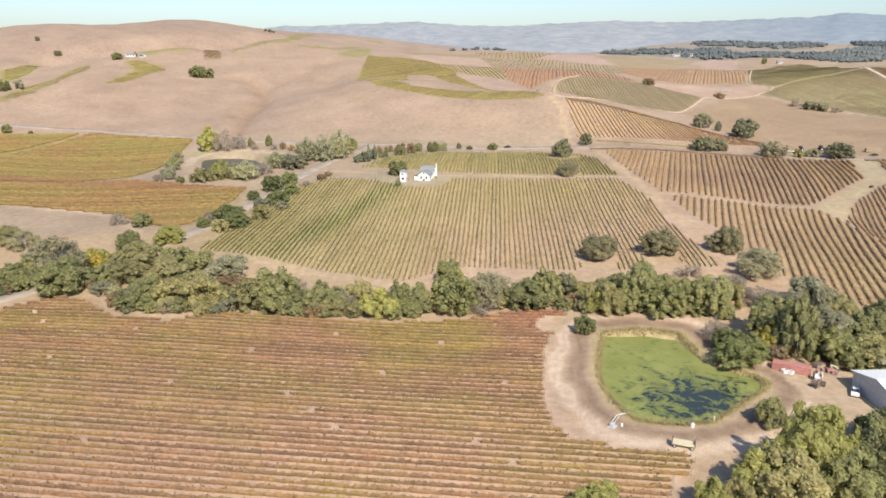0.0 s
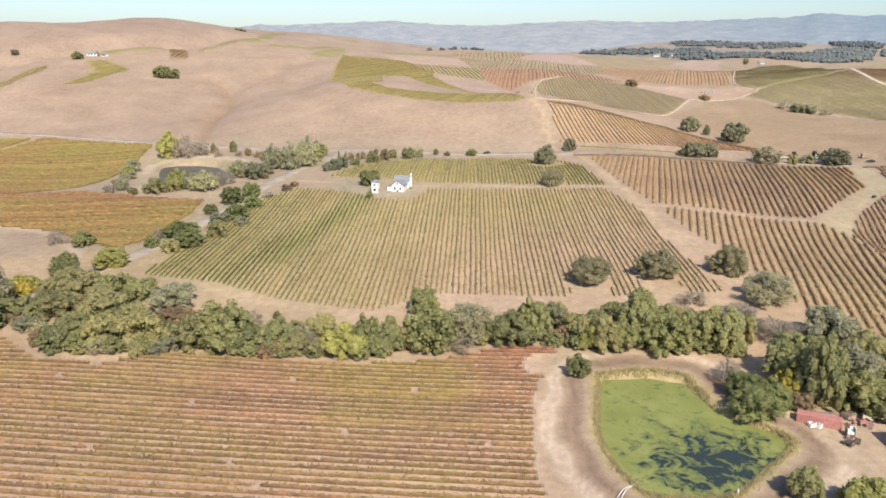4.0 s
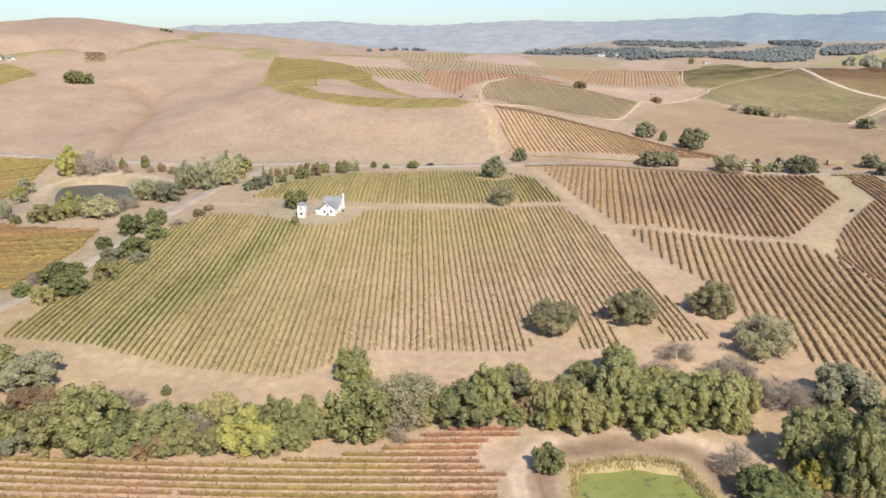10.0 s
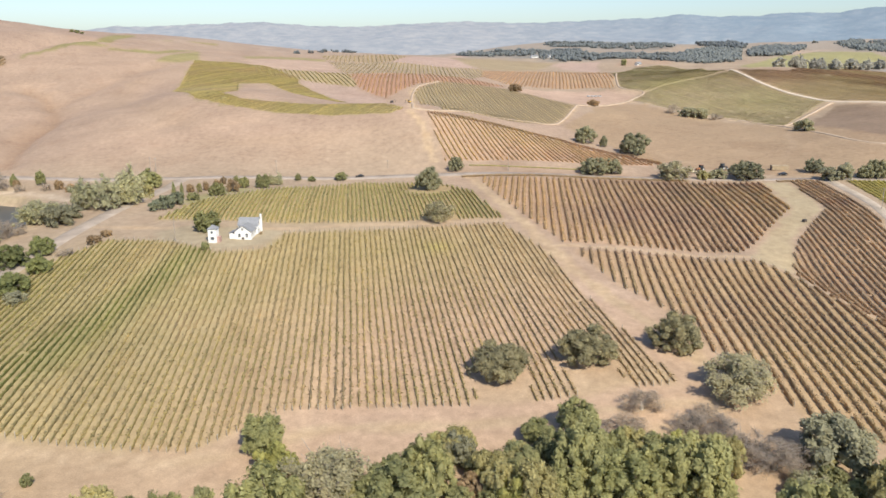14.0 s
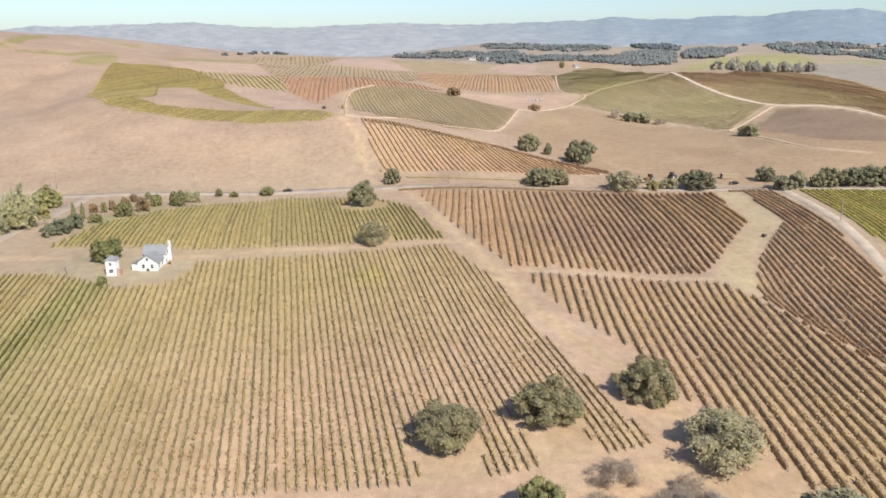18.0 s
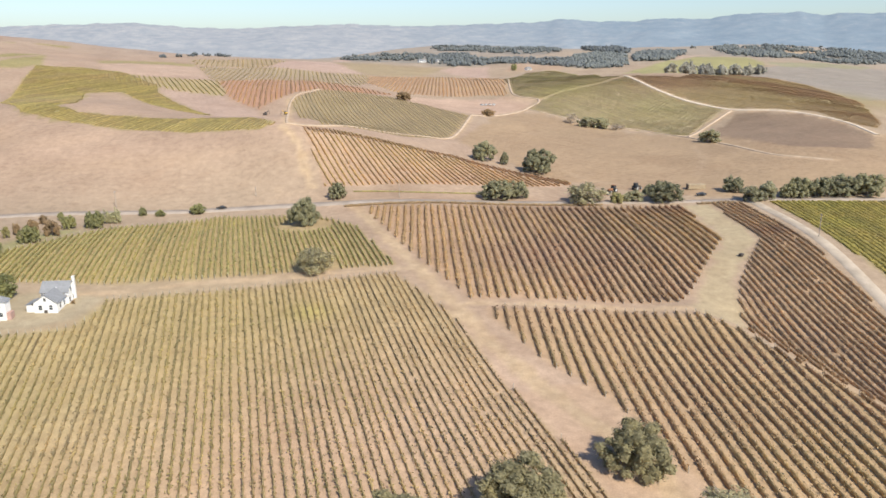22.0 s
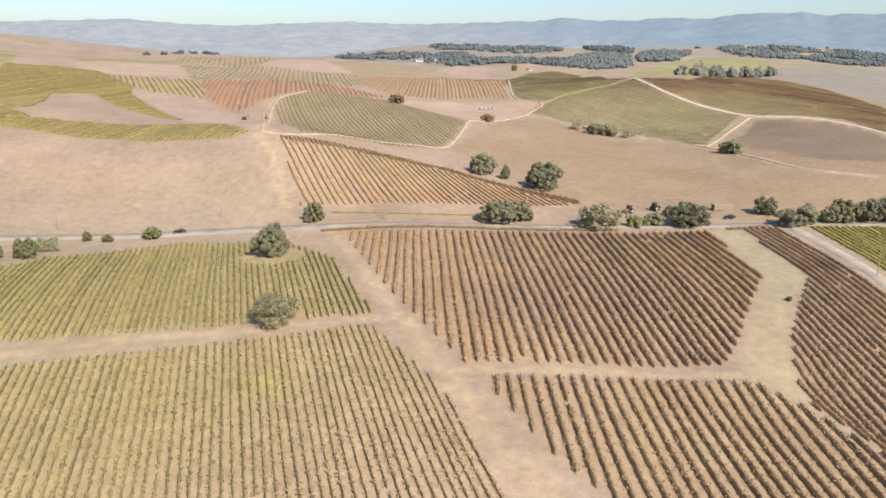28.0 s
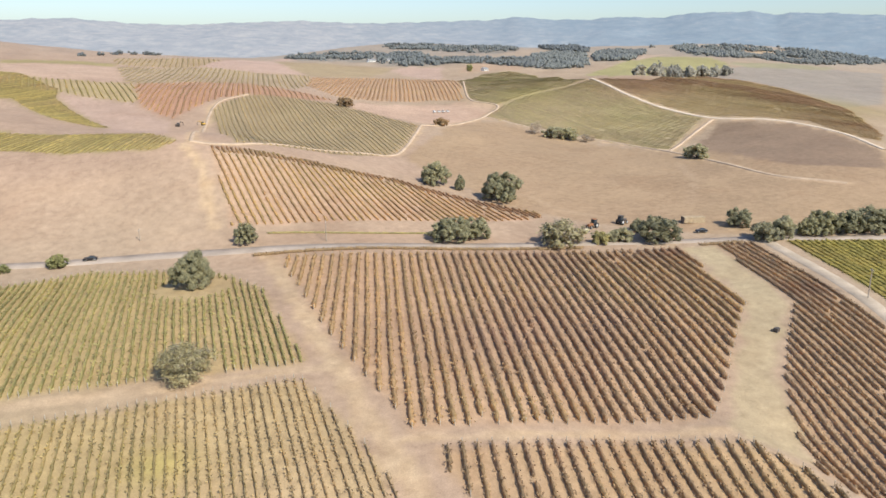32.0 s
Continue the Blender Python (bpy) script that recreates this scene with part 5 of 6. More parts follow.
def pond():
    m, nt, b = mat("algae_water", 0.35)
    pos = nt.nodes.new("ShaderNodeNewGeometry").outputs["Position"]
    spot = nt.nodes.new("ShaderNodeVectorMath")
    spot.operation = "DISTANCE"
    nt.links.new(pos, spot.inputs[0])
    spot.inputs[1].default_value = (60, 161, -10)
    near = ramp(nt, div(nt, spot.outputs["Value"], 24.0), (0.2, grey(0.225)), (0.85, grey(0.0)))
    n = noise_node(nt, 0.40, 10, swirl(nt, pos), 0.66)
    total = nt.nodes.new("ShaderNodeMath")
    total.operation = "ADD"
    nt.links.new(n, total.inputs[0])
    nt.links.new(near, total.inputs[1])
    clear = ramp(nt, total.outputs[0], (0.665, grey(0)), (0.70, grey(1)))
    algae = ramp(nt, noise_node(nt, 0.12, 7, pos, 0.6), (0.3, (0.19, 0.20, 0.055)), (0.55, (0.235, 0.245, 0.072)), (0.75, (0.275, 0.28, 0.095)))
    algae = mix(nt, ramp(nt, total.outputs[0], (0.55, grey(0)), (0.65, grey(0.85))), algae, (0.105, 0.125, 0.048))
    c = mix(nt, clear, algae, (0.032, 0.042, 0.034))
    nt.links.new(c, b.inputs["Base Color"])
    rough = ramp(nt, clear, (0.0, grey(0.75)), (1.0, grey(0.15)))
    nt.links.new(rough, b.inputs["Roughness"])
    bump(nt, b, noise_node(nt, 1.2, 6, pos), 0.1, 0.05)
    P = curve(POND + POND[:1], 1.5)[:-1]
    c0 = np.mean(P, axis=0)
    V = [(*p, -9.05) for p in [c0 + (q - c0) * 1.03 for q in P]] + [(*c0, -9.05)]
    F = [(i, (i + 1) % len(P), len(P)) for i in range(len(P))]
    tagged(mesh_object("water", V, F, m), "pond water covered by bright green algae with dark gaps", "pond", kind="structure")
    # dry reeds round the bank
    r = np.random.default_rng(3)
    Vs = []
    for p in curve(POND + POND[:1], 0.22):
        for _ in range(8):
            q = np.array(p) + r.normal(0, 0.5, 2)
            q = c0 + (q - c0) * (1.025 + 0.055 * r.random())
            z = float(height(q[0], q[1]))
            h, a = r.uniform(0.5, 1.3), r.uniform(0, 6.28)
            d = np.array([math.cos(a), math.sin(a)]) * 0.09
            lean = r.normal(0, 0.22, 2)
            Vs += [(q[0] - d[0], q[1] - d[1], z - 0.1), (q[0] + d[0], q[1] + d[1], z - 0.1), (q[0] + lean[0], q[1] + lean[1], z + h)]
    reed = leaf_material("dry_reed", (0.52, 0.43, 0.22), (0.70, 0.585, 0.33))
    me = mesh_from_arrays("reeds", np.array(Vs), np.arange(len(Vs)).reshape(-1, 3), reed)
    tagged(new("reeds", me), "fringe of dry straw-coloured reeds round the pond", "reeds", kind="stuff")


def swirl(nt, pos):
    """Positions pushed about, for tangled patches."""
    n = nt.nodes.new("ShaderNodeTexNoise")
    n.inputs["Scale"].default_value, n.inputs["Detail"].default_value = 0.16, 3.0
    nt.links.new(pos, n.inputs["Vector"])
    m = nt.nodes.new("ShaderNodeVectorMath")
    m.operation = "MULTIPLY_ADD"
    nt.links.new(n.outputs["Color"], m.inputs[0])
    m.inputs[1].default_value = (9, 9, 0)
    nt.links.new(pos, m.inputs[2])
    return m.outputs[0]


def div(nt, a, v):
    n = nt.nodes.new("ShaderNodeMath")
    n.operation = "DIVIDE"
    nt.links.new(a, n.inputs[0])
    n.inputs[1].default_value = v
    return n.outputs[0]


pond()


def lake():
    m, nt, b = mat("dark_lake", 0.3)
    b.inputs["Specular IOR Level"].default_value = 0.05
    b.inputs["Base Color"].default_value = (0.09, 0.085, 0.07, 1)
    bump(nt, b, noise_node(nt, 0.8, 4), 0.08, 0.05)
    P = curve(LAKE + LAKE[:1], 4)[:-1]
    z = 1.0
    c0 = np.mean(P, axis=0)
    V = [(*p, z) for p in P] + [(*c0, z)]
    tagged(mesh_object("lake", V, [(i, (i + 1) % len(P), len(P)) for i in range(len(P))], m), "small dark reservoir behind willows", "lake", kind="structure")



lake()

# ---------------- buildings ----------------
WHITE = plain("white_paint", (0.80, 0.79, 0.76), 0.6, grain=1.5, vary=0.08)
ROOF = plain("grey_shingle", (0.27, 0.275, 0.285), 0.85, grain=5.0, vary=0.2)
GLASS = plain("window_glass", (0.05, 0.06, 0.07), 0.1, grain=0.5, vary=0.1)
BRICK = plain("pinkish_brick", (0.50, 0.33, 0.28), 0.9, grain=6.0, vary=0.25)
STEEL = plain("white_steel_roof", (0.82, 0.82, 0.80), 0.45, 0.0, grain=1.0, vary=0.06)
WALLGREY = plain("grey_steel_wall", (0.50, 0.50, 0.49), 0.6, grain=1.2, vary=0.12)
REDPAINT = plain("faded_red_paint", (0.52, 0.235, 0.20), 0.7, grain=2.0, vary=0.22)
WOOD = plain("weathered_wood", (0.22, 0.17, 0.13), 0.95, grain=4.0, vary=0.35)
RUBBER = plain("black_rubber", (0.025, 0.025, 0.027), 0.8, grain=5.0, vary=0.2)
DARKMETAL = plain("dark_machinery", (0.10, 0.085, 0.075), 0.6, grain=4.0, vary=0.3)
YELLOW = plain("machine_yellow", (0.60, 0.37, 0.06), 0.5, grain=2.0, vary=0.2)
POLEWOOD = plain("sun_bleached_pole", (0.40, 0.34, 0.28), 0.95, grain=4.0, vary=0.25)
STRAW = plain("straw_bales", (0.47, 0.37, 0.245), 0.95, grain=6.0, vary=0.3)


def prism(x0, x1, y0, y1, z0, eave, ridge, along="y"):
    """Walls of a gabled block as a closed solid."""
    bm = bmesh.new()
    if along == "y":
        prof = [(x0, z0), (x1, z0), (x1, eave), ((x0 + x1) / 2, ridge), (x0, eave)]
        a = [bm.verts.new((x, y0, z)) for x, z in prof]
        b = [bm.verts.new((x, y1, z)) for x, z in prof]
    else:
        prof = [(y0, z0), (y1, z0), (y1, eave), ((y0 + y1) / 2, ridge), (y0, eave)]
        a = [bm.verts.new((x0, y, z)) for y, z in prof]
        b = [bm.verts.new((x1, y, z)) for y, z in prof]
    bm.faces.new(a), bm.faces.new(b[::-1])
    for i in range(5):
        bm.faces.new((a[i], b[i], b[(i + 1) % 5], a[(i + 1) % 5]))
    bmesh.ops.recalc_face_normals(bm, faces=bm.faces)
    return bm


def roof_slab(parent, material, p, q, r, s, thick=0.12):
    """A slab of roof over the four corners p, q (eave) and r, s (ridge)."""
    bm = bmesh.new()
    top = [bm.verts.new(Vector(v) + Vector((0, 0, thick))) for v in (p, q, r, s)]
    low = [bm.verts.new(Vector(v) + Vector((0, 0, 0.02))) for v in (p, q, r, s)]
    bm.faces.new(top), bm.faces.new(low[::-1])
    for i in range(4):
        bm.faces.new((low[i], low[(i + 1) % 4], top[(i + 1) % 4], top[i]))
    bmesh.ops.recalc_face_normals(bm, faces=bm.faces)
    return part("roof", bm, material, parent)


def gable_roof(parent, material, x0, x1, y0, y1, eave, ridge, along="y", over=0.35):
    if along == "y":
        m = (x0 + x1) / 2
        k = (ridge - eave) / (m - x0) * over
        roof_slab(parent, material, (x0 - over, y0 - over, eave - k), (x0 - over, y1 + over, eave - k), (m, y1 + over, ridge), (m, y0 - over, ridge))
        roof_slab(parent, material, (x1 + over, y0 - over, eave - k), (x1 + over, y1 + over, eave - k), (m, y1 + over, ridge), (m, y0 - over, ridge))
    else:
        m = (y0 + y1) / 2
        k = (ridge - eave) / (m - y0) * over
        roof_slab(parent, material, (x0 - over, y0 - over, eave - k), (x1 + over, y0 - over, eave - k), (x1 + over, m, ridge), (x0 - over, m, ridge))
        roof_slab(parent, material, (x0 - over, y1 + over, eave - k), (x1 + over, y1 + over, eave - k), (x1 + over, m, ridge), (x0 - over, m, ridge))


def window(parent, x, y, z, wide, tall, face="y-"):
    """A framed window set on a wall that faces -y or +x."""
    w, h, t = wide / 2, tall / 2, 0.05
    bm = bmesh.new()
    for a0, a1, b0, b1 in ((-w - 0.1, -w, -h - 0.1, h + 0.1), (w, w + 0.1, -h - 0.1, h + 0.1), (-w, w, h, h + 0.1), (-w, w, -h - 0.1, -h), (-w, w, -0.03, 0.03)):
        if face == "y-":
            box(bm, x + a0, x + a1, y - t - 0.03, y, z + b0, z + b1)
        else:
            box(bm, x, x + t + 0.03, y + a0, y + a1, z + b0, z + b1)
    f = part("window", bm, WHITE, parent)
    bm = bmesh.new()
    if face == "y-":
        box(bm, x - w, x + w, y - 0.04, y - 0.005, z - h, z + h)
    else:
        box(bm, x + 0.005, x + 0.04, y - w, y + w, z - h, z + h)
    part("pane", bm, GLASS, f)


def farmhouse():
    x, y = -9.7, 375.0
    e = tagged(empty("farmhouse", x, y, float(height(x, y)) - 0.15, -14), "white two-gabled farmhouse with grey shingle roof", "house")
    part("wall", prism(-3.0, 3.0, 0, 7.5, 0, 3.1, 5.2), WHITE, e)
    part("wall", prism(-3.6, 3.5, 6.4, 11.8, 0, 4.1, 6.4, "x"), WHITE, e)
    gable_roof(e, ROOF, -3.0, 3.0, 0, 6.6, 3.1, 5.2)
    gable_roof(e, ROOF, -3.6, 3.5, 6.4, 11.8, 4.1, 6.4, "x")
    bm = bmesh.new()
    box(bm, -5.2, -3.0, 0.6, 5.6, 0, 2.3, 0.02)
    part("porch", bm, WHITE, e, "low white lean-to porch")
    roof_slab(e, ROOF, (-5.5, 0.3, 2.2), (-5.5, 5.6, 2.2), (-3.0, 5.6, 2.9), (-3.0, 0.3, 2.9))
    for wx in (-1.3, 1.4):
        window(e, wx, 0, 1.7, 0.9, 1.3)
    window(e, 0, 0, 3.9, 0.7, 0.9)
    window(e, -3.3, 6.4, 3.4, 0.4, 0.9)
    for wy in (2.0, 4.6):
        window(e, 3.0, wy, 1.7, 0.9, 1.3, "x+")
    for wy, wz in ((7.4, 1.7), (9.8, 1.7), (8.6, 4.2)):
        window(e, 3.5, wy, wz, 0.9, 1.3, "x+")
    bm = bmesh.new()
    box(bm, 3.5, 4.1, 10.0, 10.9, 0, 7.3, 0.03)
    box(bm, 3.42, 4.18, 9.92, 10.98, 7.15, 7.35, 0.02)
    part("chimney", bm, WHITE, e, "white-painted chimney")
    bm = bmesh.new()
    box(bm, -0.45, 0.45, -0.06, -0.005, 0.1, 1.0)
    part("cellar_door", bm, DARKMETAL, e, "dark cellar opening")
    bm = bmesh.new()
    box(bm, -6.6, -5.2, 1.8, 3.0, 0, 0.35, 0.02)
    part("step", bm, WALLGREY, e)


farmhouse()


def tank_house():
    x, y = -20.2, 373.2
    e = tagged(empty("tank_house", x, y, float(height(x, y)) - 0.1, -14), "small white tank house tower with grey hip roof", "outbuilding")
    bm = bmesh.new()
    box(bm, -1.5, 1.5, 0, 3, 0, 5.2, 0.03)
    part("wall", bm, WHITE, e)
    bm = bmesh.new()
    v = [bm.verts.new(c) for c in ((-1.85, -0.35, 5.15), (1.85, -0.35, 5.15), (1.85, 3.35, 5.15), (-1.85, 3.35, 5.15), (0, 1.5, 6.5))]
    for a, b in ((0, 1), (1, 2), (2, 3), (3, 0)):
        bm.faces.new((v[a], v[b], v[4]))
    bm.faces.new(v[3::-1])
    part("roof", bm, ROOF, e)
    window(e, 0, 0, 3.9, 0.8, 0.9)
    window(e, 0.1, 0, 1.7, 1.3, 1.1)
    bm = bmesh.new()
    box(bm, 1.5, 2.5, 0.4, 2.6, 0, 2.1, 0.02)
    part("lean_to", bm, BRICK, e, "pinkish lean-to shed")


tank_house()


def barn():
    e = tagged(empty("barn", 98.8, 147.5, -8.9, 2), "white-roofed grey steel farm barn", "barn")
    part("wall", prism(0, 22, 0, 19, 0, 4.2, 6.2, "x"), WALLGREY, e)
    gable_roof(e, STEEL, 0, 22, 0, 19, 4.2, 6.2, "x", 0.5)
    for k in range(12):
        bm = bmesh.new()
        box(bm, -0.06, 0.0, 0.7 + k * 1.55, 0.85 + k * 1.55, 0.1, 4.1)
        part("wall_rib", bm, WALLGREY, e)
    bm = bmesh.new()
    box(bm, -0.1, -0.01, 12.0, 16.0, 0, 3.6)
    part("door", bm, WALLGREY, e, "closed grey sliding door")


barn()


def container():
    e = tagged(empty("shipping_container", 87.2, 174.6, -8.45, -29), "faded red corrugated metal container in the farmyard", "container")
    bm = bmesh.new()
    box(bm, -4.4, 4.4, -1.25, 1.25, 0.1, 2.1, 0.04)
    part("body", bm, REDPAINT, e)
    for k in range(20):
        for s in (-1, 1):
            bm = bmesh.new()
            box(bm, -4.2 + k * 0.44, -4.0 + k * 0.44, s * 1.27 - 0.03, s * 1.27 + 0.03, 0.2, 2.0)
            part("wall_rib", bm, REDPAINT, e)
    for u in (-1, 1):
        bm = bmesh.new()
        box(bm, 4.37, 4.47, u * 0.62 - 0.58, u * 0.62 + 0.58, 0.2, 2.0)
        part("door", bm, REDPAINT, e)


container()


def wheel(parent, x, y, z, radius, wide=0.25):
    V, F = tube([(x, y - wide / 2, z), (x, y - wide / 2 + 0.03, z), (x, y + wide / 2 - 0.03, z), (x, y + wide / 2, z)], [radius * 0.88, radius, radius, radius * 0.88], 16)
    F = F.tolist() + [list(range(15, -1, -1)), list(range(len(V) - 16, len(V)))]
    w = mesh_object("wheel", V.tolist(), F, RUBBER, parent)
    V, F = tube([(x, y - wide / 2 - 0.01, z), (x, y + wide / 2 + 0.01, z)], [radius * 0.55] * 2, 12)
    mesh_object("rim", V.tolist(), F.tolist() + [list(range(11, -1, -1)), list(range(12, 24))], WALLGREY, w)


def car(x, y, turn, paint, label, lift=0.0):
    e = tagged(empty("car", x, y, float(height(x, y)) + lift, turn), label, "car")
    bm = bmesh.new()
    prof = [(-2.2, 0.35), (-2.25, 0.75), (-1.7, 0.92), (-0.9, 1.0), (1.4, 1.0), (2.15, 0.92), (2.25, 0.6), (2.2, 0.35)]
    a = [bm.verts.new((px, -0.88, pz)) for px, pz in prof]
    b = [bm.verts.new((px, 0.88, pz)) for px, pz in prof]
    bm.faces.new(a), bm.faces.new(b[::-1])
    for i in range(len(prof)):
        bm.faces.new((a[i], b[i], b[(i + 1) % len(prof)], a[(i + 1) % len(prof)]))
    bmesh.ops.recalc_face_normals(bm, faces=bm.faces)
    part("body", bm, paint, e)
    bm = bmesh.new()
    low = [bm.verts.new(c) for c in ((-1.0, -0.82, 0.98), (1.7, -0.82, 0.98), (1.7, 0.82, 0.98), (-1.0, 0.82, 0.98))]
    top = [bm.verts.new(c) for c in ((-0.3, -0.66, 1.42), (1.15, -0.66, 1.42), (1.15, 0.66, 1.42), (-0.3, 0.66, 1.42))]
    for i in range(4):
        bm.faces.new((low[i], low[(i + 1) % 4], top[(i + 1) % 4], top[i]))
    bm.faces.new(top)
    part("cabin", bm, GLASS, e)
    bm = bmesh.new()
    box(bm, -0.32, 1.17, -0.68, 0.68, 1.41, 1.48, 0.03)
    part("roof", bm, paint, e)
    for wx in (-1.4, 1.4):
        for wy in (-0.8, 0.8):
            wheel(e, wx, wy, 0.33, 0.33, 0.22)


BLACKPAINT = plain("black_car_paint", (0.03, 0.03, 0.033), 0.25, grain=1.0, vary=0.1)
WHITEPAINT = plain("white_car_paint", (0.75, 0.75, 0.74), 0.3, grain=1.0, vary=0.05)
car(42.6, 498.0, -4, BLACKPAINT, "black passenger car on the country road", 0.2)
car(258, 450, -18, BLACKPAINT, "dark car on the road near the farm track", 0.2)
car(96.6, 162.0, 62, WHITEPAINT, "white car parked by the steel barn")


def machine(x, y, turn, paint, label, boom=True, size=1.0):
    e = tagged(empty("excavator" if boom else "tractor", x, y, float(height(x, y)), turn), label, "machine")
    e.scale = (size, size, size)
    if boom:
        for s in (-0.95, 0.95):
            bm = bmesh.new()
            box(bm, -1.7, 1.7, s - 0.28, s + 0.28, 0, 0.8, 0.2)
            part("track", bm, RUBBER, e)
        bm = bmesh.new()
        box(bm, -1.6, 1.3, -1.2, 1.2, 0.9, 1.9, 0.1)
        part("body", bm, paint, e)
        bm = bmesh.new()
        box(bm, 0.1, 1.4, 0.1, 1.15, 1.6, 3.0, 0.08)
        part("cab", bm, GLASS, e)
        V, F = tube([(1.2, -0.3, 1.6), (2.8, -0.3, 3.6), (4.4, -0.3, 3.2)], [0.28, 0.24, 0.18], 4)
        mesh_object("boom", V.tolist(), F.tolist(), paint, e)
        V, F = tube([(4.4, -0.3, 3.3), (4.9, -0.3, 1.6), (4.5, -0.3, 0.7)], [0.2, 0.15, 0.3], 4)
        mesh_object("bucket_arm", V.tolist(), F.tolist(), DARKMETAL, e)
    else:
        bm = bmesh.new()
        box(bm, 0.0, 2.1, -0.42, 0.42, 0.7, 1.45, 0.1)
        part("hood", bm, paint, e)
        bm = bmesh.new()
        box(bm, -1.3, 0.1, -0.65, 0.65, 0.8, 2.5, 0.1)
        part("cab", bm, GLASS, e)
        bm = bmesh.new()
        box(bm, -1.4, 0.2, -0.72, 0.72, 2.5, 2.62, 0.04)
        part("roof", bm, paint, e)
        for s in (-0.85, 0.85):
            wheel(e, -0.8, s, 0.8, 0.8, 0.45)
            wheel(e, 1.6, s * 0.85, 0.5, 0.5, 0.3)


RUSTPAINT = plain("rusty_orange_paint", (0.36, 0.17, 0.085), 0.6, grain=3.0, vary=0.3)
machine(224, 473, 200, RUSTPAINT, "rusty orange farm tractor parked by the road", False, 1.35)
machine(238, 473.5, 20, DARKMETAL, "dark farm tractor beside the roadside trees", False, 1.35)
machine(85.2, 701.6, 30, DARKMETAL, "dark excavator on a bare cutting", True, 0.75)
machine(100.1, 706.7, 200, YELLOW, "yellow excavator on a bare cutting", True, 0.75)


def trailer(x, y, turn, long, body, label, size=1.0):
    e = tagged(empty("farm_trailer", x, y, float(height(x, y)), turn), label, "trailer")
    e.scale = (size, size, size)
    bm = bmesh.new()
    box(bm, -long / 2, long / 2, -0.9, 0.9, 0.7, 1.25, 0.05)
    part("bed", bm, body, e)
    bm = bmesh.new()
    for s in (-1, 1):
        box(bm, s * long / 2 - 0.1, s * long / 2 + 0.1, -0.95, 0.95, 0.5, 1.8, 0.03)
    part("end_frame", bm, WOOD, e)
    for wx in (-long / 2 + 0.5, long / 2 - 0.5):
        for wy in (-0.85, 0.85):
            wheel(e, wx, wy, 0.38, 0.38, 0.22)


CREAM = plain("cream_paint", (0.66, 0.58, 0.40), 0.7, grain=2.0, vary=0.15)
trailer(48.9, 137.8, -21, 4.4, CREAM, "cream flat farm trailer with brown end frames")
trailer(96.6, 174.0, 10, 3.4, REDPAINT, "red farm implement with low wheels", 0.7)
trailer(91.2, 169.4, -20, 1.5, WHITE, "small white utility cart in the farmyard")
trailer(88.8, 165.4, -60, 2.6, DARKMETAL, "dark steel harrow frame on the bare yard", 0.65)
trailer(94.6, 177.0, 40, 3.0, WOOD, "brown wooden farm implement behind the container", 0.8)
trailer(98.6, 175.5, -35, 2.6, CREAM, "cream and brown farm implement in the yard", 0.8)
trailer(91.0, 166.2, 50, 1.8, DARKMETAL, "small dark steel cart on the bare yard", 0.6)


def crate(x, y, turn, size, paint, label):
    """An open slatted field crate."""
    e = tagged(empty("field_crate", x, y, float(height(x, y)), turn), label, "crate", group="crates in the farmyard")
    h = size / 2
    for k in range(3):
        for s in (-1, 1):
            bm = bmesh.new()
            box(bm, -h, h, s * h - 0.03, s * h + 0.03, 0.05 + k * 0.3, 0.28 + k * 0.3, 0.01)
            part("slat", bm, paint, e)
            bm = bmesh.new()
            box(bm, s * h - 0.03, s * h + 0.03, -h + 0.04, h - 0.04, 0.05 + k * 0.3, 0.28 + k * 0.3, 0.01)
            part("slat", bm, paint, e)
    bm = bmesh.new()
    box(bm, -h + 0.04, h - 0.04, -h + 0.04, h - 0.04, 0.0, 0.08)
    part("base", bm, paint, e)


def timber_stack(x, y, turn, long):
    """Loose boards piled behind the container."""
    e = tagged(empty("timber_stack", x, y, float(height(x, y)), turn), "weathered stack of loose boards behind the container", "timber", group="timber in the farmyard")
    r = random.Random(int(x * 10))
    for k in range(9):
        bm = bmesh.new()
        y0, z0 = (k % 3) * 0.42 - 0.6 + r.uniform(-0.06, 0.06), (k // 3) * 0.16
        slip = r.uniform(-0.4, 0.4)
        box(bm, -long / 2 + slip, long / 2 + slip, y0, y0 + 0.34, z0, z0 + 0.13, 0.015)
        part("board", bm, (BRICK, WOOD, POLEWOOD)[k % 3], e)


for _x, _y, _t in ((85.0, 173.4, 10), (86.3, 172.9, 35), (92.9, 171.3, 60)):
    crate(_x, _y, _t, 1.2, WHITE, "pale painted slatted field crate on the bare yard")
for _x, _y, _t in ((93.6, 173.2, 15), (95.4, 174.6, 80), (97.4, 172.6, 40), (90.4, 167.6, 25)):
    crate(_x, _y, _t, 1.3, BRICK, "reddish-brown slatted field crate beside the container")
for _x, _y, _t, _l in ((87.6, 179.6, -29, 5.0), (91.8, 178.2, -20, 4.0), (95.6, 177.4, 12, 3.0)):
    timber_stack(_x, _y, _t, _l)
trailer(217, 469, -10, 5.0, CREAM, "cream flat trailer beside a farm tractor")
for _k in range(4):
    car(276 + _k * 3.4, 771 - _k * 0.6, 80, WHITEPAINT, "white pickup parked at a far vineyard block")


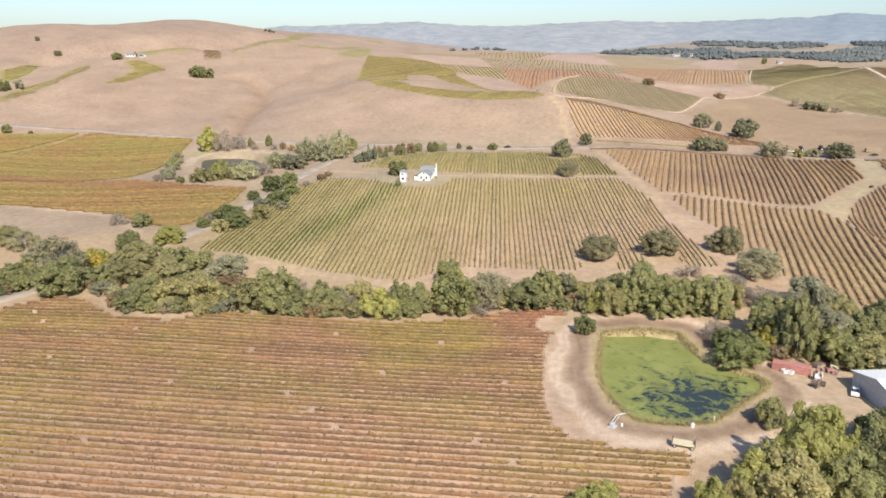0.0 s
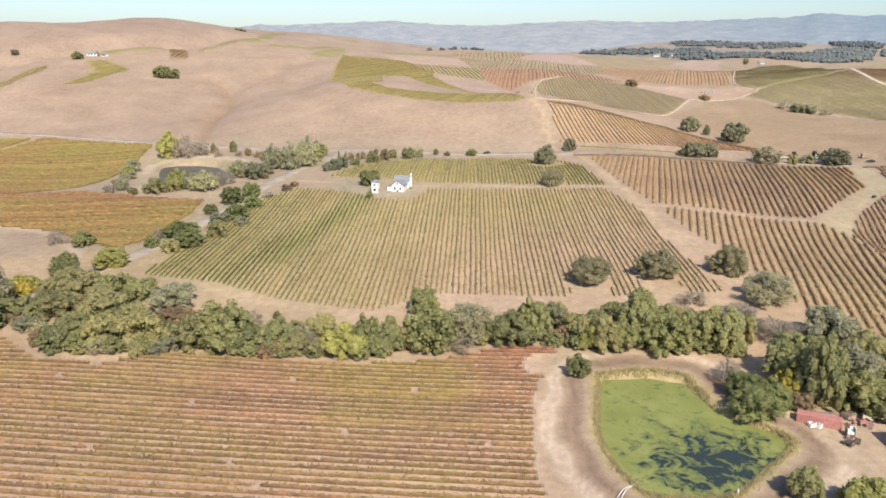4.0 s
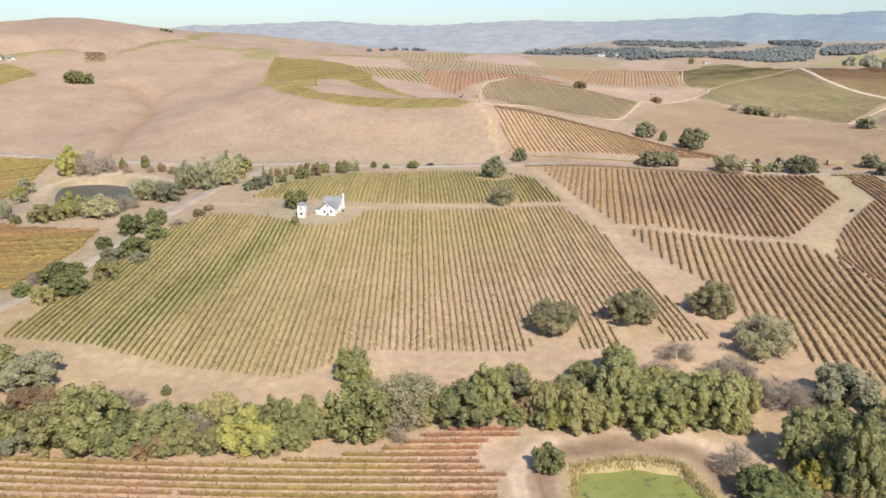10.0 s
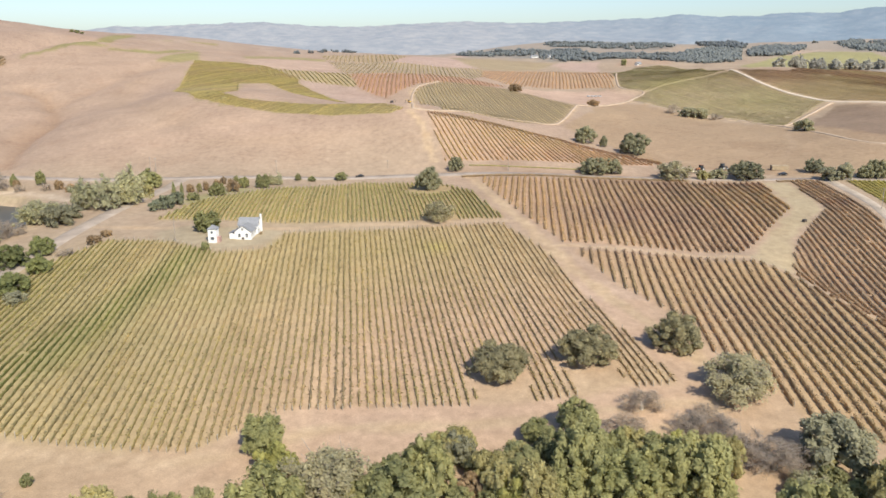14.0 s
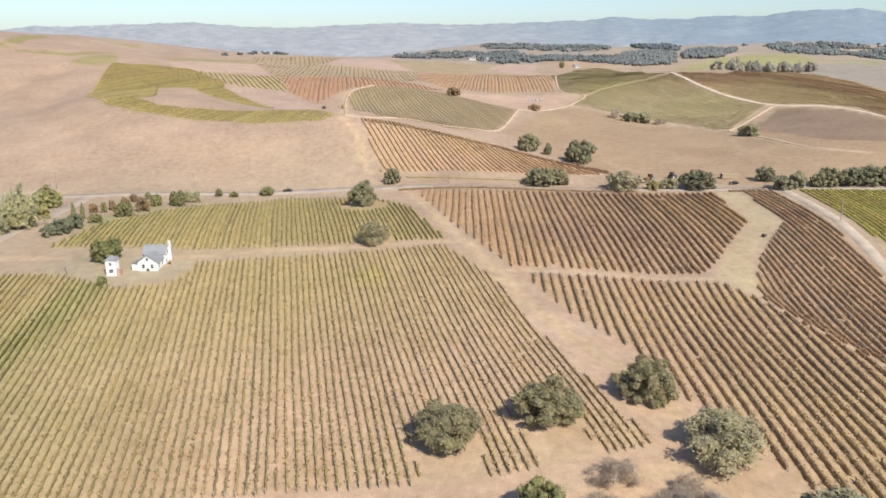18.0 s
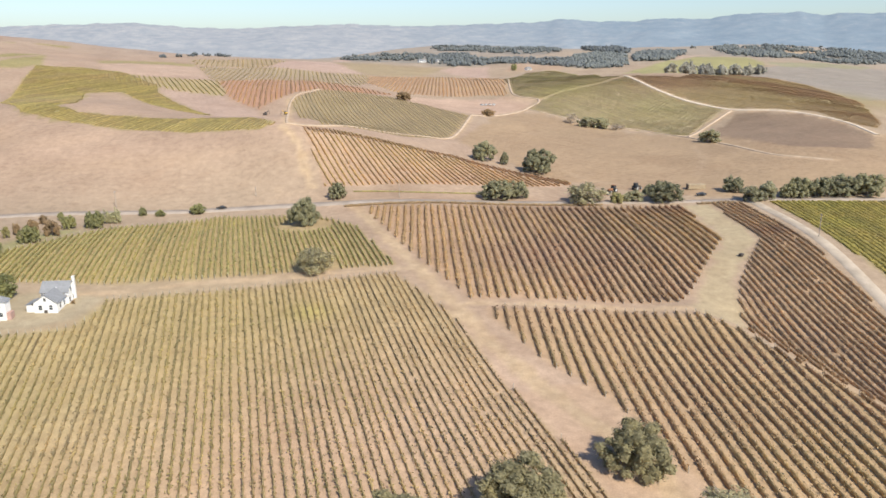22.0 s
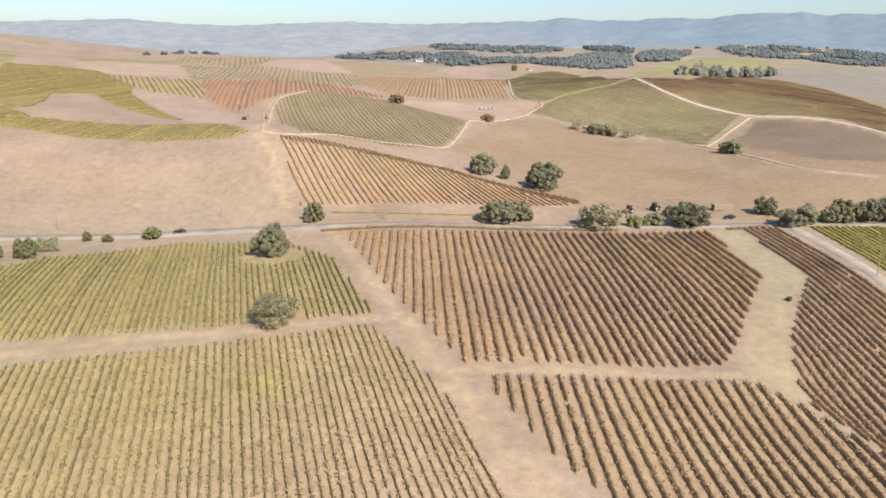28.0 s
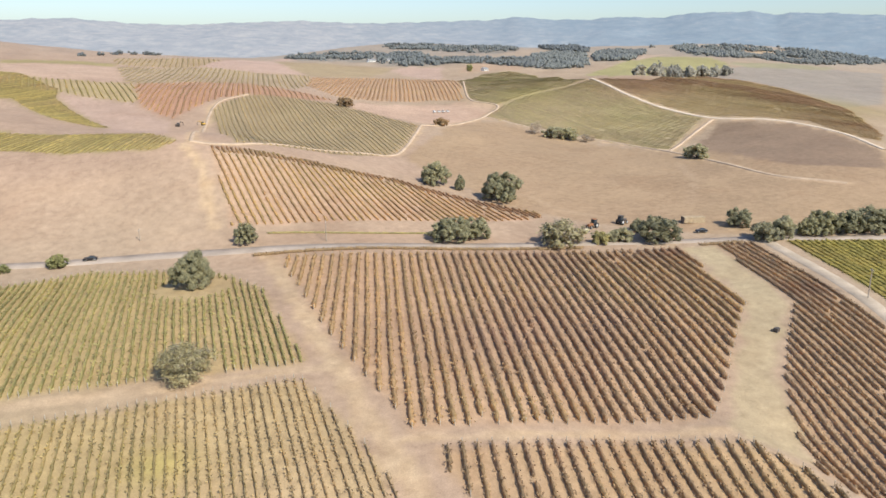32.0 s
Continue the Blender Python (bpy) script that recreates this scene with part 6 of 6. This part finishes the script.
def pump():
    e = tagged(empty("irrigation_pump", 36.5, 146.5, -8.75, 54), "white irrigation pump with a long intake pipe", "pump")
    V, F = tube([(0, 0, 0.5), (3, 0, 1.2), (9.5, 0, -0.4)], [0.06, 0.06, 0.06], 8)
    mesh_object("intake_pipe", V.tolist(), F.tolist(), WHITE, e)
    V, F = tube([(0, 0.7, 0.4), (3, 0.5, 1.3), (6, 0.1, 0.6)], [0.07, 0.07, 0.07], 6)
    mesh_object("brace", V.tolist(), F.tolist(), WHITE, e)
    bm = bmesh.new()
    box(bm, -1.2, 0.5, -0.8, 0.9, 0.05, 0.3, 0.03)
    box(bm, -0.9, 0.2, -0.4, 0.5, 0.3, 1.1, 0.1)
    part("motor", bm, WALLGREY, e)
    bm = bmesh.new()
    box(bm, 0.9, 1.35, -1.7, -1.3, 0, 0.7, 0.05)
    part("control_box", bm, WHITE, e)


pump()


def tank(x, y, z, radius, tall, label):
    e = tagged(empty("water_tank", x, y, z), label, "tank")
    prof = [(radius * 0.9, 0), (radius, 0.1), (radius, tall * 0.75), (radius * 0.75, tall * 0.92), (0.15, tall)]
    V, F = tube([(0, 0, h) for _, h in prof], [r for r, _ in prof], 16)
    n = len(V)
    mesh_object("shell", V.tolist(), F.tolist() + [list(range(n - 16, n))], WHITE, e)
    V, F = tube([(0, 0, tall - 0.02), (0, 0, tall + 0.12)], [0.25, 0.22], 10)
    mesh_object("cap", V.tolist(), F.tolist() + [list(range(10, 20))], WALLGREY, e)


tank(53.4, 146.2, -8.75, 0.45, 0.95, "small white plastic water tank on the pond bank")
tank(59.0, 149.0, -9.0, 0.22, 1.3, "slim white marker post tank at the pond edge")


def pole(x, y, tall, turn, arm=True, lean=0.0):
    e = tagged(empty("utility_pole", x, y, float(height(x, y)), turn), "weathered wooden utility pole in dry grass", "pole", group="utility poles")
    V, F = tube([(0, 0, -0.5), (lean * 0.5, 0, tall / 2), (lean, 0, tall)], [0.17, 0.15, 0.11], 8)
    mesh_object("post", V.tolist(), F.tolist() + [list(range(16, 24))], POLEWOOD, e)
    if arm:
        bm = bmesh.new()
        box(bm, lean - 1.2, lean + 1.2, -0.06, 0.06, tall - 0.75, tall - 0.6, 0.01)
        part("crossarm", bm, POLEWOOD, e)
        for k in (-1.1, -0.5, 0.5, 1.1):
            V, F = tube([(lean + k, 0, tall - 0.6), (lean + k, 0, tall - 0.42)], [0.05, 0.04], 6)
            mesh_object("insulator", V.tolist(), F.tolist() + [list(range(6, 12))], WALLGREY, e)


pole(119.2, 481.5, 7.5, 70)
pole(58.6, 507, 4.5, 75, True, -0.6)
pole(-0.7, 510, 7, 75)
pole(-63.6, 521, 8, 80)
pole(-66.5, 522, 8, 80)
pole(-33.4, 378, 8, 60, True, -0.5)
pole(251, 372, 9, 60)


def hay_stack():
    e = tagged(empty("hay_stack", 264.5, 462.5, float(height(264.5, 462.5)), -18), "large stack of straw bales beside the road", "hay")
    e.scale = (0.8, 0.8, 0.8)
    for i in range(5):
        for j in range(3):
            for k in range(2):
                bm = bmesh.new()
                box(bm, -5.3 + i * 2.15, -3.2 + i * 2.15, -2.0 + k * 2.05, 0.0 + k * 2.05, j * 1.0, 0.97 + j * 1.0, 0.09)
                part("bale", bm, STRAW, e)
    # dark slab that covers the stack's left end
    bm = bmesh.new()
    box(bm, -5.6, -5.34, -2.0, 2.0, 0, 3.0, 0.05)
    part("end_wall", bm, WOOD, e, "dark upright slab at the stack's end")


hay_stack()


def bin_box():
    e = tagged(empty("harvest_bin", 211.5, 366.9, float(height(211.5, 366.9)), 20), "small dark harvest bin on dry grass", "bin")
    bm = bmesh.new()
    box(bm, -0.8, 0.8, -0.6, 0.6, 0.12, 1.1, 0.05)
    part("body", bm, DARKMETAL, e)
    bm = bmesh.new()
    for s in (-0.5, 0.5):
        box(bm, -0.8, 0.8, s - 0.08, s + 0.08, 0, 0.12)
    part("skid", bm, WOOD, e)


bin_box()


def hedge(line, wide, tall, kind, label):
    """A low clipped line of scrub along a road."""
    P = np.array(curve(line, 0.7))
    runs = [P]
    T = P[-1] - P[0]
    V, F = vine_row(runs, math.atan2(T[1], T[0]), tall, wide, 0.7, 9)
    tagged(new("hedge", mesh_from_arrays("hedge", V, F, LEAF[kind])), label, "hedge")


hedge([(93, 477), (130, 470), (164, 460), (205, 450)], 1.6, 1.0, "rust", "low brown scrub hedge along the road verge")
hedge([(246, 437), (262, 432.5)], 2.0, 0.9, "rust", "low brown scrub line at the farm gate")
hedge([(101, 494), (130, 486), (160, 480)], 0.8, 0.6, "olive", "thin line of dry weeds at the hill foot")

# ---------------- far woods and far houses ----------------


def far_wood(name, label, line, count, spread, low, high, kind, seed):
    r = np.random.default_rng(seed)
    P = np.array(curve(line, 20))
    Vs, Fs, base = [], [], 0
    for _ in range(count):
        p = P[r.integers(0, len(P))] + r.normal(0, spread, 2)
        z = float(height(p[0], p[1]))
        s = r.uniform(low, high)
        for _ in range(9):
            V = ICO_V * s * r.uniform(0.16, 0.36) * (0.75 + 0.5 * r.random((len(ICO_V), 1))) * (1, 1, 1.1)
            V = V + (p[0] + r.normal(0, s * 0.5), p[1] + r.normal(0, s * 0.5), z + s * r.uniform(0.08, 0.62))
            Vs.append(V)
            Fs.append(ICO_F + base)
            base += len(V)
    me = mesh_from_arrays(name, np.concatenate(Vs), np.concatenate(Fs), LEAF[kind])
    tagged(new(name, me), label, "woods", kind="stuff")





def wood_patch(label, corners, count, low, high, seed):
    """A distant wood over a stretch of hillside: crowns of many small clumps, thicker in groves."""
    r = np.random.default_rng(seed)
    P = np.array(corners, float)
    lo, hi = P.min(0), P.max(0)
    Vs, Fs, base, made = [], [], 0, 0
    while made < count:
        c = lo + (hi - lo) * r.random(2)
        grove = r.integers(3, 9)
        for q in c + r.normal(0, 13, (grove, 2)):
            if not inside(P, q[:1], q[1:])[0]:
                continue
            made += 1
            z, s = float(height(q[0], q[1])), r.uniform(low, high)
            for _ in range(5):
                V = ICO_V * s * r.uniform(0.22, 0.40) * (0.7 + 0.6 * r.random((len(ICO_V), 1)))
                Vs.append(V + (q[0] + r.normal(0, s * 0.42), q[1] + r.normal(0, s * 0.42), z + s * r.uniform(0.15, 0.6)))
                Fs.append(ICO_F + base)
                base += len(V)
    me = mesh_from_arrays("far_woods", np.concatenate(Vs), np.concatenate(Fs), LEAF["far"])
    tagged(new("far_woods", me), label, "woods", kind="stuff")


wood_patch("hazy woods over the crest of a distant hill", WOODS["far_crest"], 513, 5, 9, 11)
wood_patch("hazy oak woods on a distant rise", WOODS["oak_rise"], 432, 5, 8, 12)
wood_patch("wooded slope of a distant hill", WOODS["hill_slope"], 432, 5, 8, 13)
wood_patch("patch of distant woods on a hilltop", WOODS["hilltop"], 94, 6, 11, 14)
wood_patch("dark wood on the shoulder of a distant hill", WOODS["shoulder"], 351, 6, 10, 15)
wood_patch("broken woods behind a distant green field", WOODS["field_back"], 256, 6, 10, 16)
wood_patch("broken band of distant woods on the plain", WOODS["plain_band"], 486, 6, 10, 17)
wood_patch("thin woods along a distant low ridge", WOODS["low_ridge"], 148, 5, 9, 19)
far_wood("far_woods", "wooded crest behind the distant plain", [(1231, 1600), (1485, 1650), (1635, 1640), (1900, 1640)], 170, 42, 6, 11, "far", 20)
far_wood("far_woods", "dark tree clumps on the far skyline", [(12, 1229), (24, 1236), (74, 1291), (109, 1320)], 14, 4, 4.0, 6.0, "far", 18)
for _k in range(21):
    _u = _k / 20
    plant("poplar", (515 + 325 * _u + (_k * 5 % 7) * 2.2, 840 + 245 * _u, 13 + _k % 4, 11 + (_k * 7) % 5))


def far_house(x, y, turn, long, wide, eave, label):
    e = tagged(empty("house", x, y, float(height(x, y)) - 0.2, turn), label, "house", group="far houses")
    part("wall", prism(-long / 2, long / 2, -wide / 2, wide / 2, 0, eave, eave + wide * 0.3, "x"), WHITE, e)
    gable_roof(e, ROOF, -long / 2, long / 2, -wide / 2, wide / 2, eave, eave + wide * 0.3, "x", 0.5)
    for k in (-0.3, 0.0, 0.3):
        window(e, k * long, -wide / 2, eave * 0.55, 1.4, 1.4)


far_house(-346, 861, 15, 10, 6, 2.8, "white ranch house on a dry hilltop")
far_house(-334, 864, -20, 6, 4, 2.4, "small white outbuilding on a dry hilltop")
far_house(770, 1925, 30, 12, 8, 3.5, "pale house on a distant wooded hill")
far_house(790, 1874, -10, 11, 8, 3.5, "white house among distant trees")
far_house(499, 1150, 20, 8, 6, 2.8, "white farmhouse behind a far vineyard hill")
far_house(399, 1330, 5, 12, 6, 2.6, "long white building at the far woods' edge")
far_house(425, 1328, 25, 9, 6, 2.6, "white building at the far woods' edge")
far_house(1203, 1470, 0, 11, 8, 3, "pale house on a distant ridge")
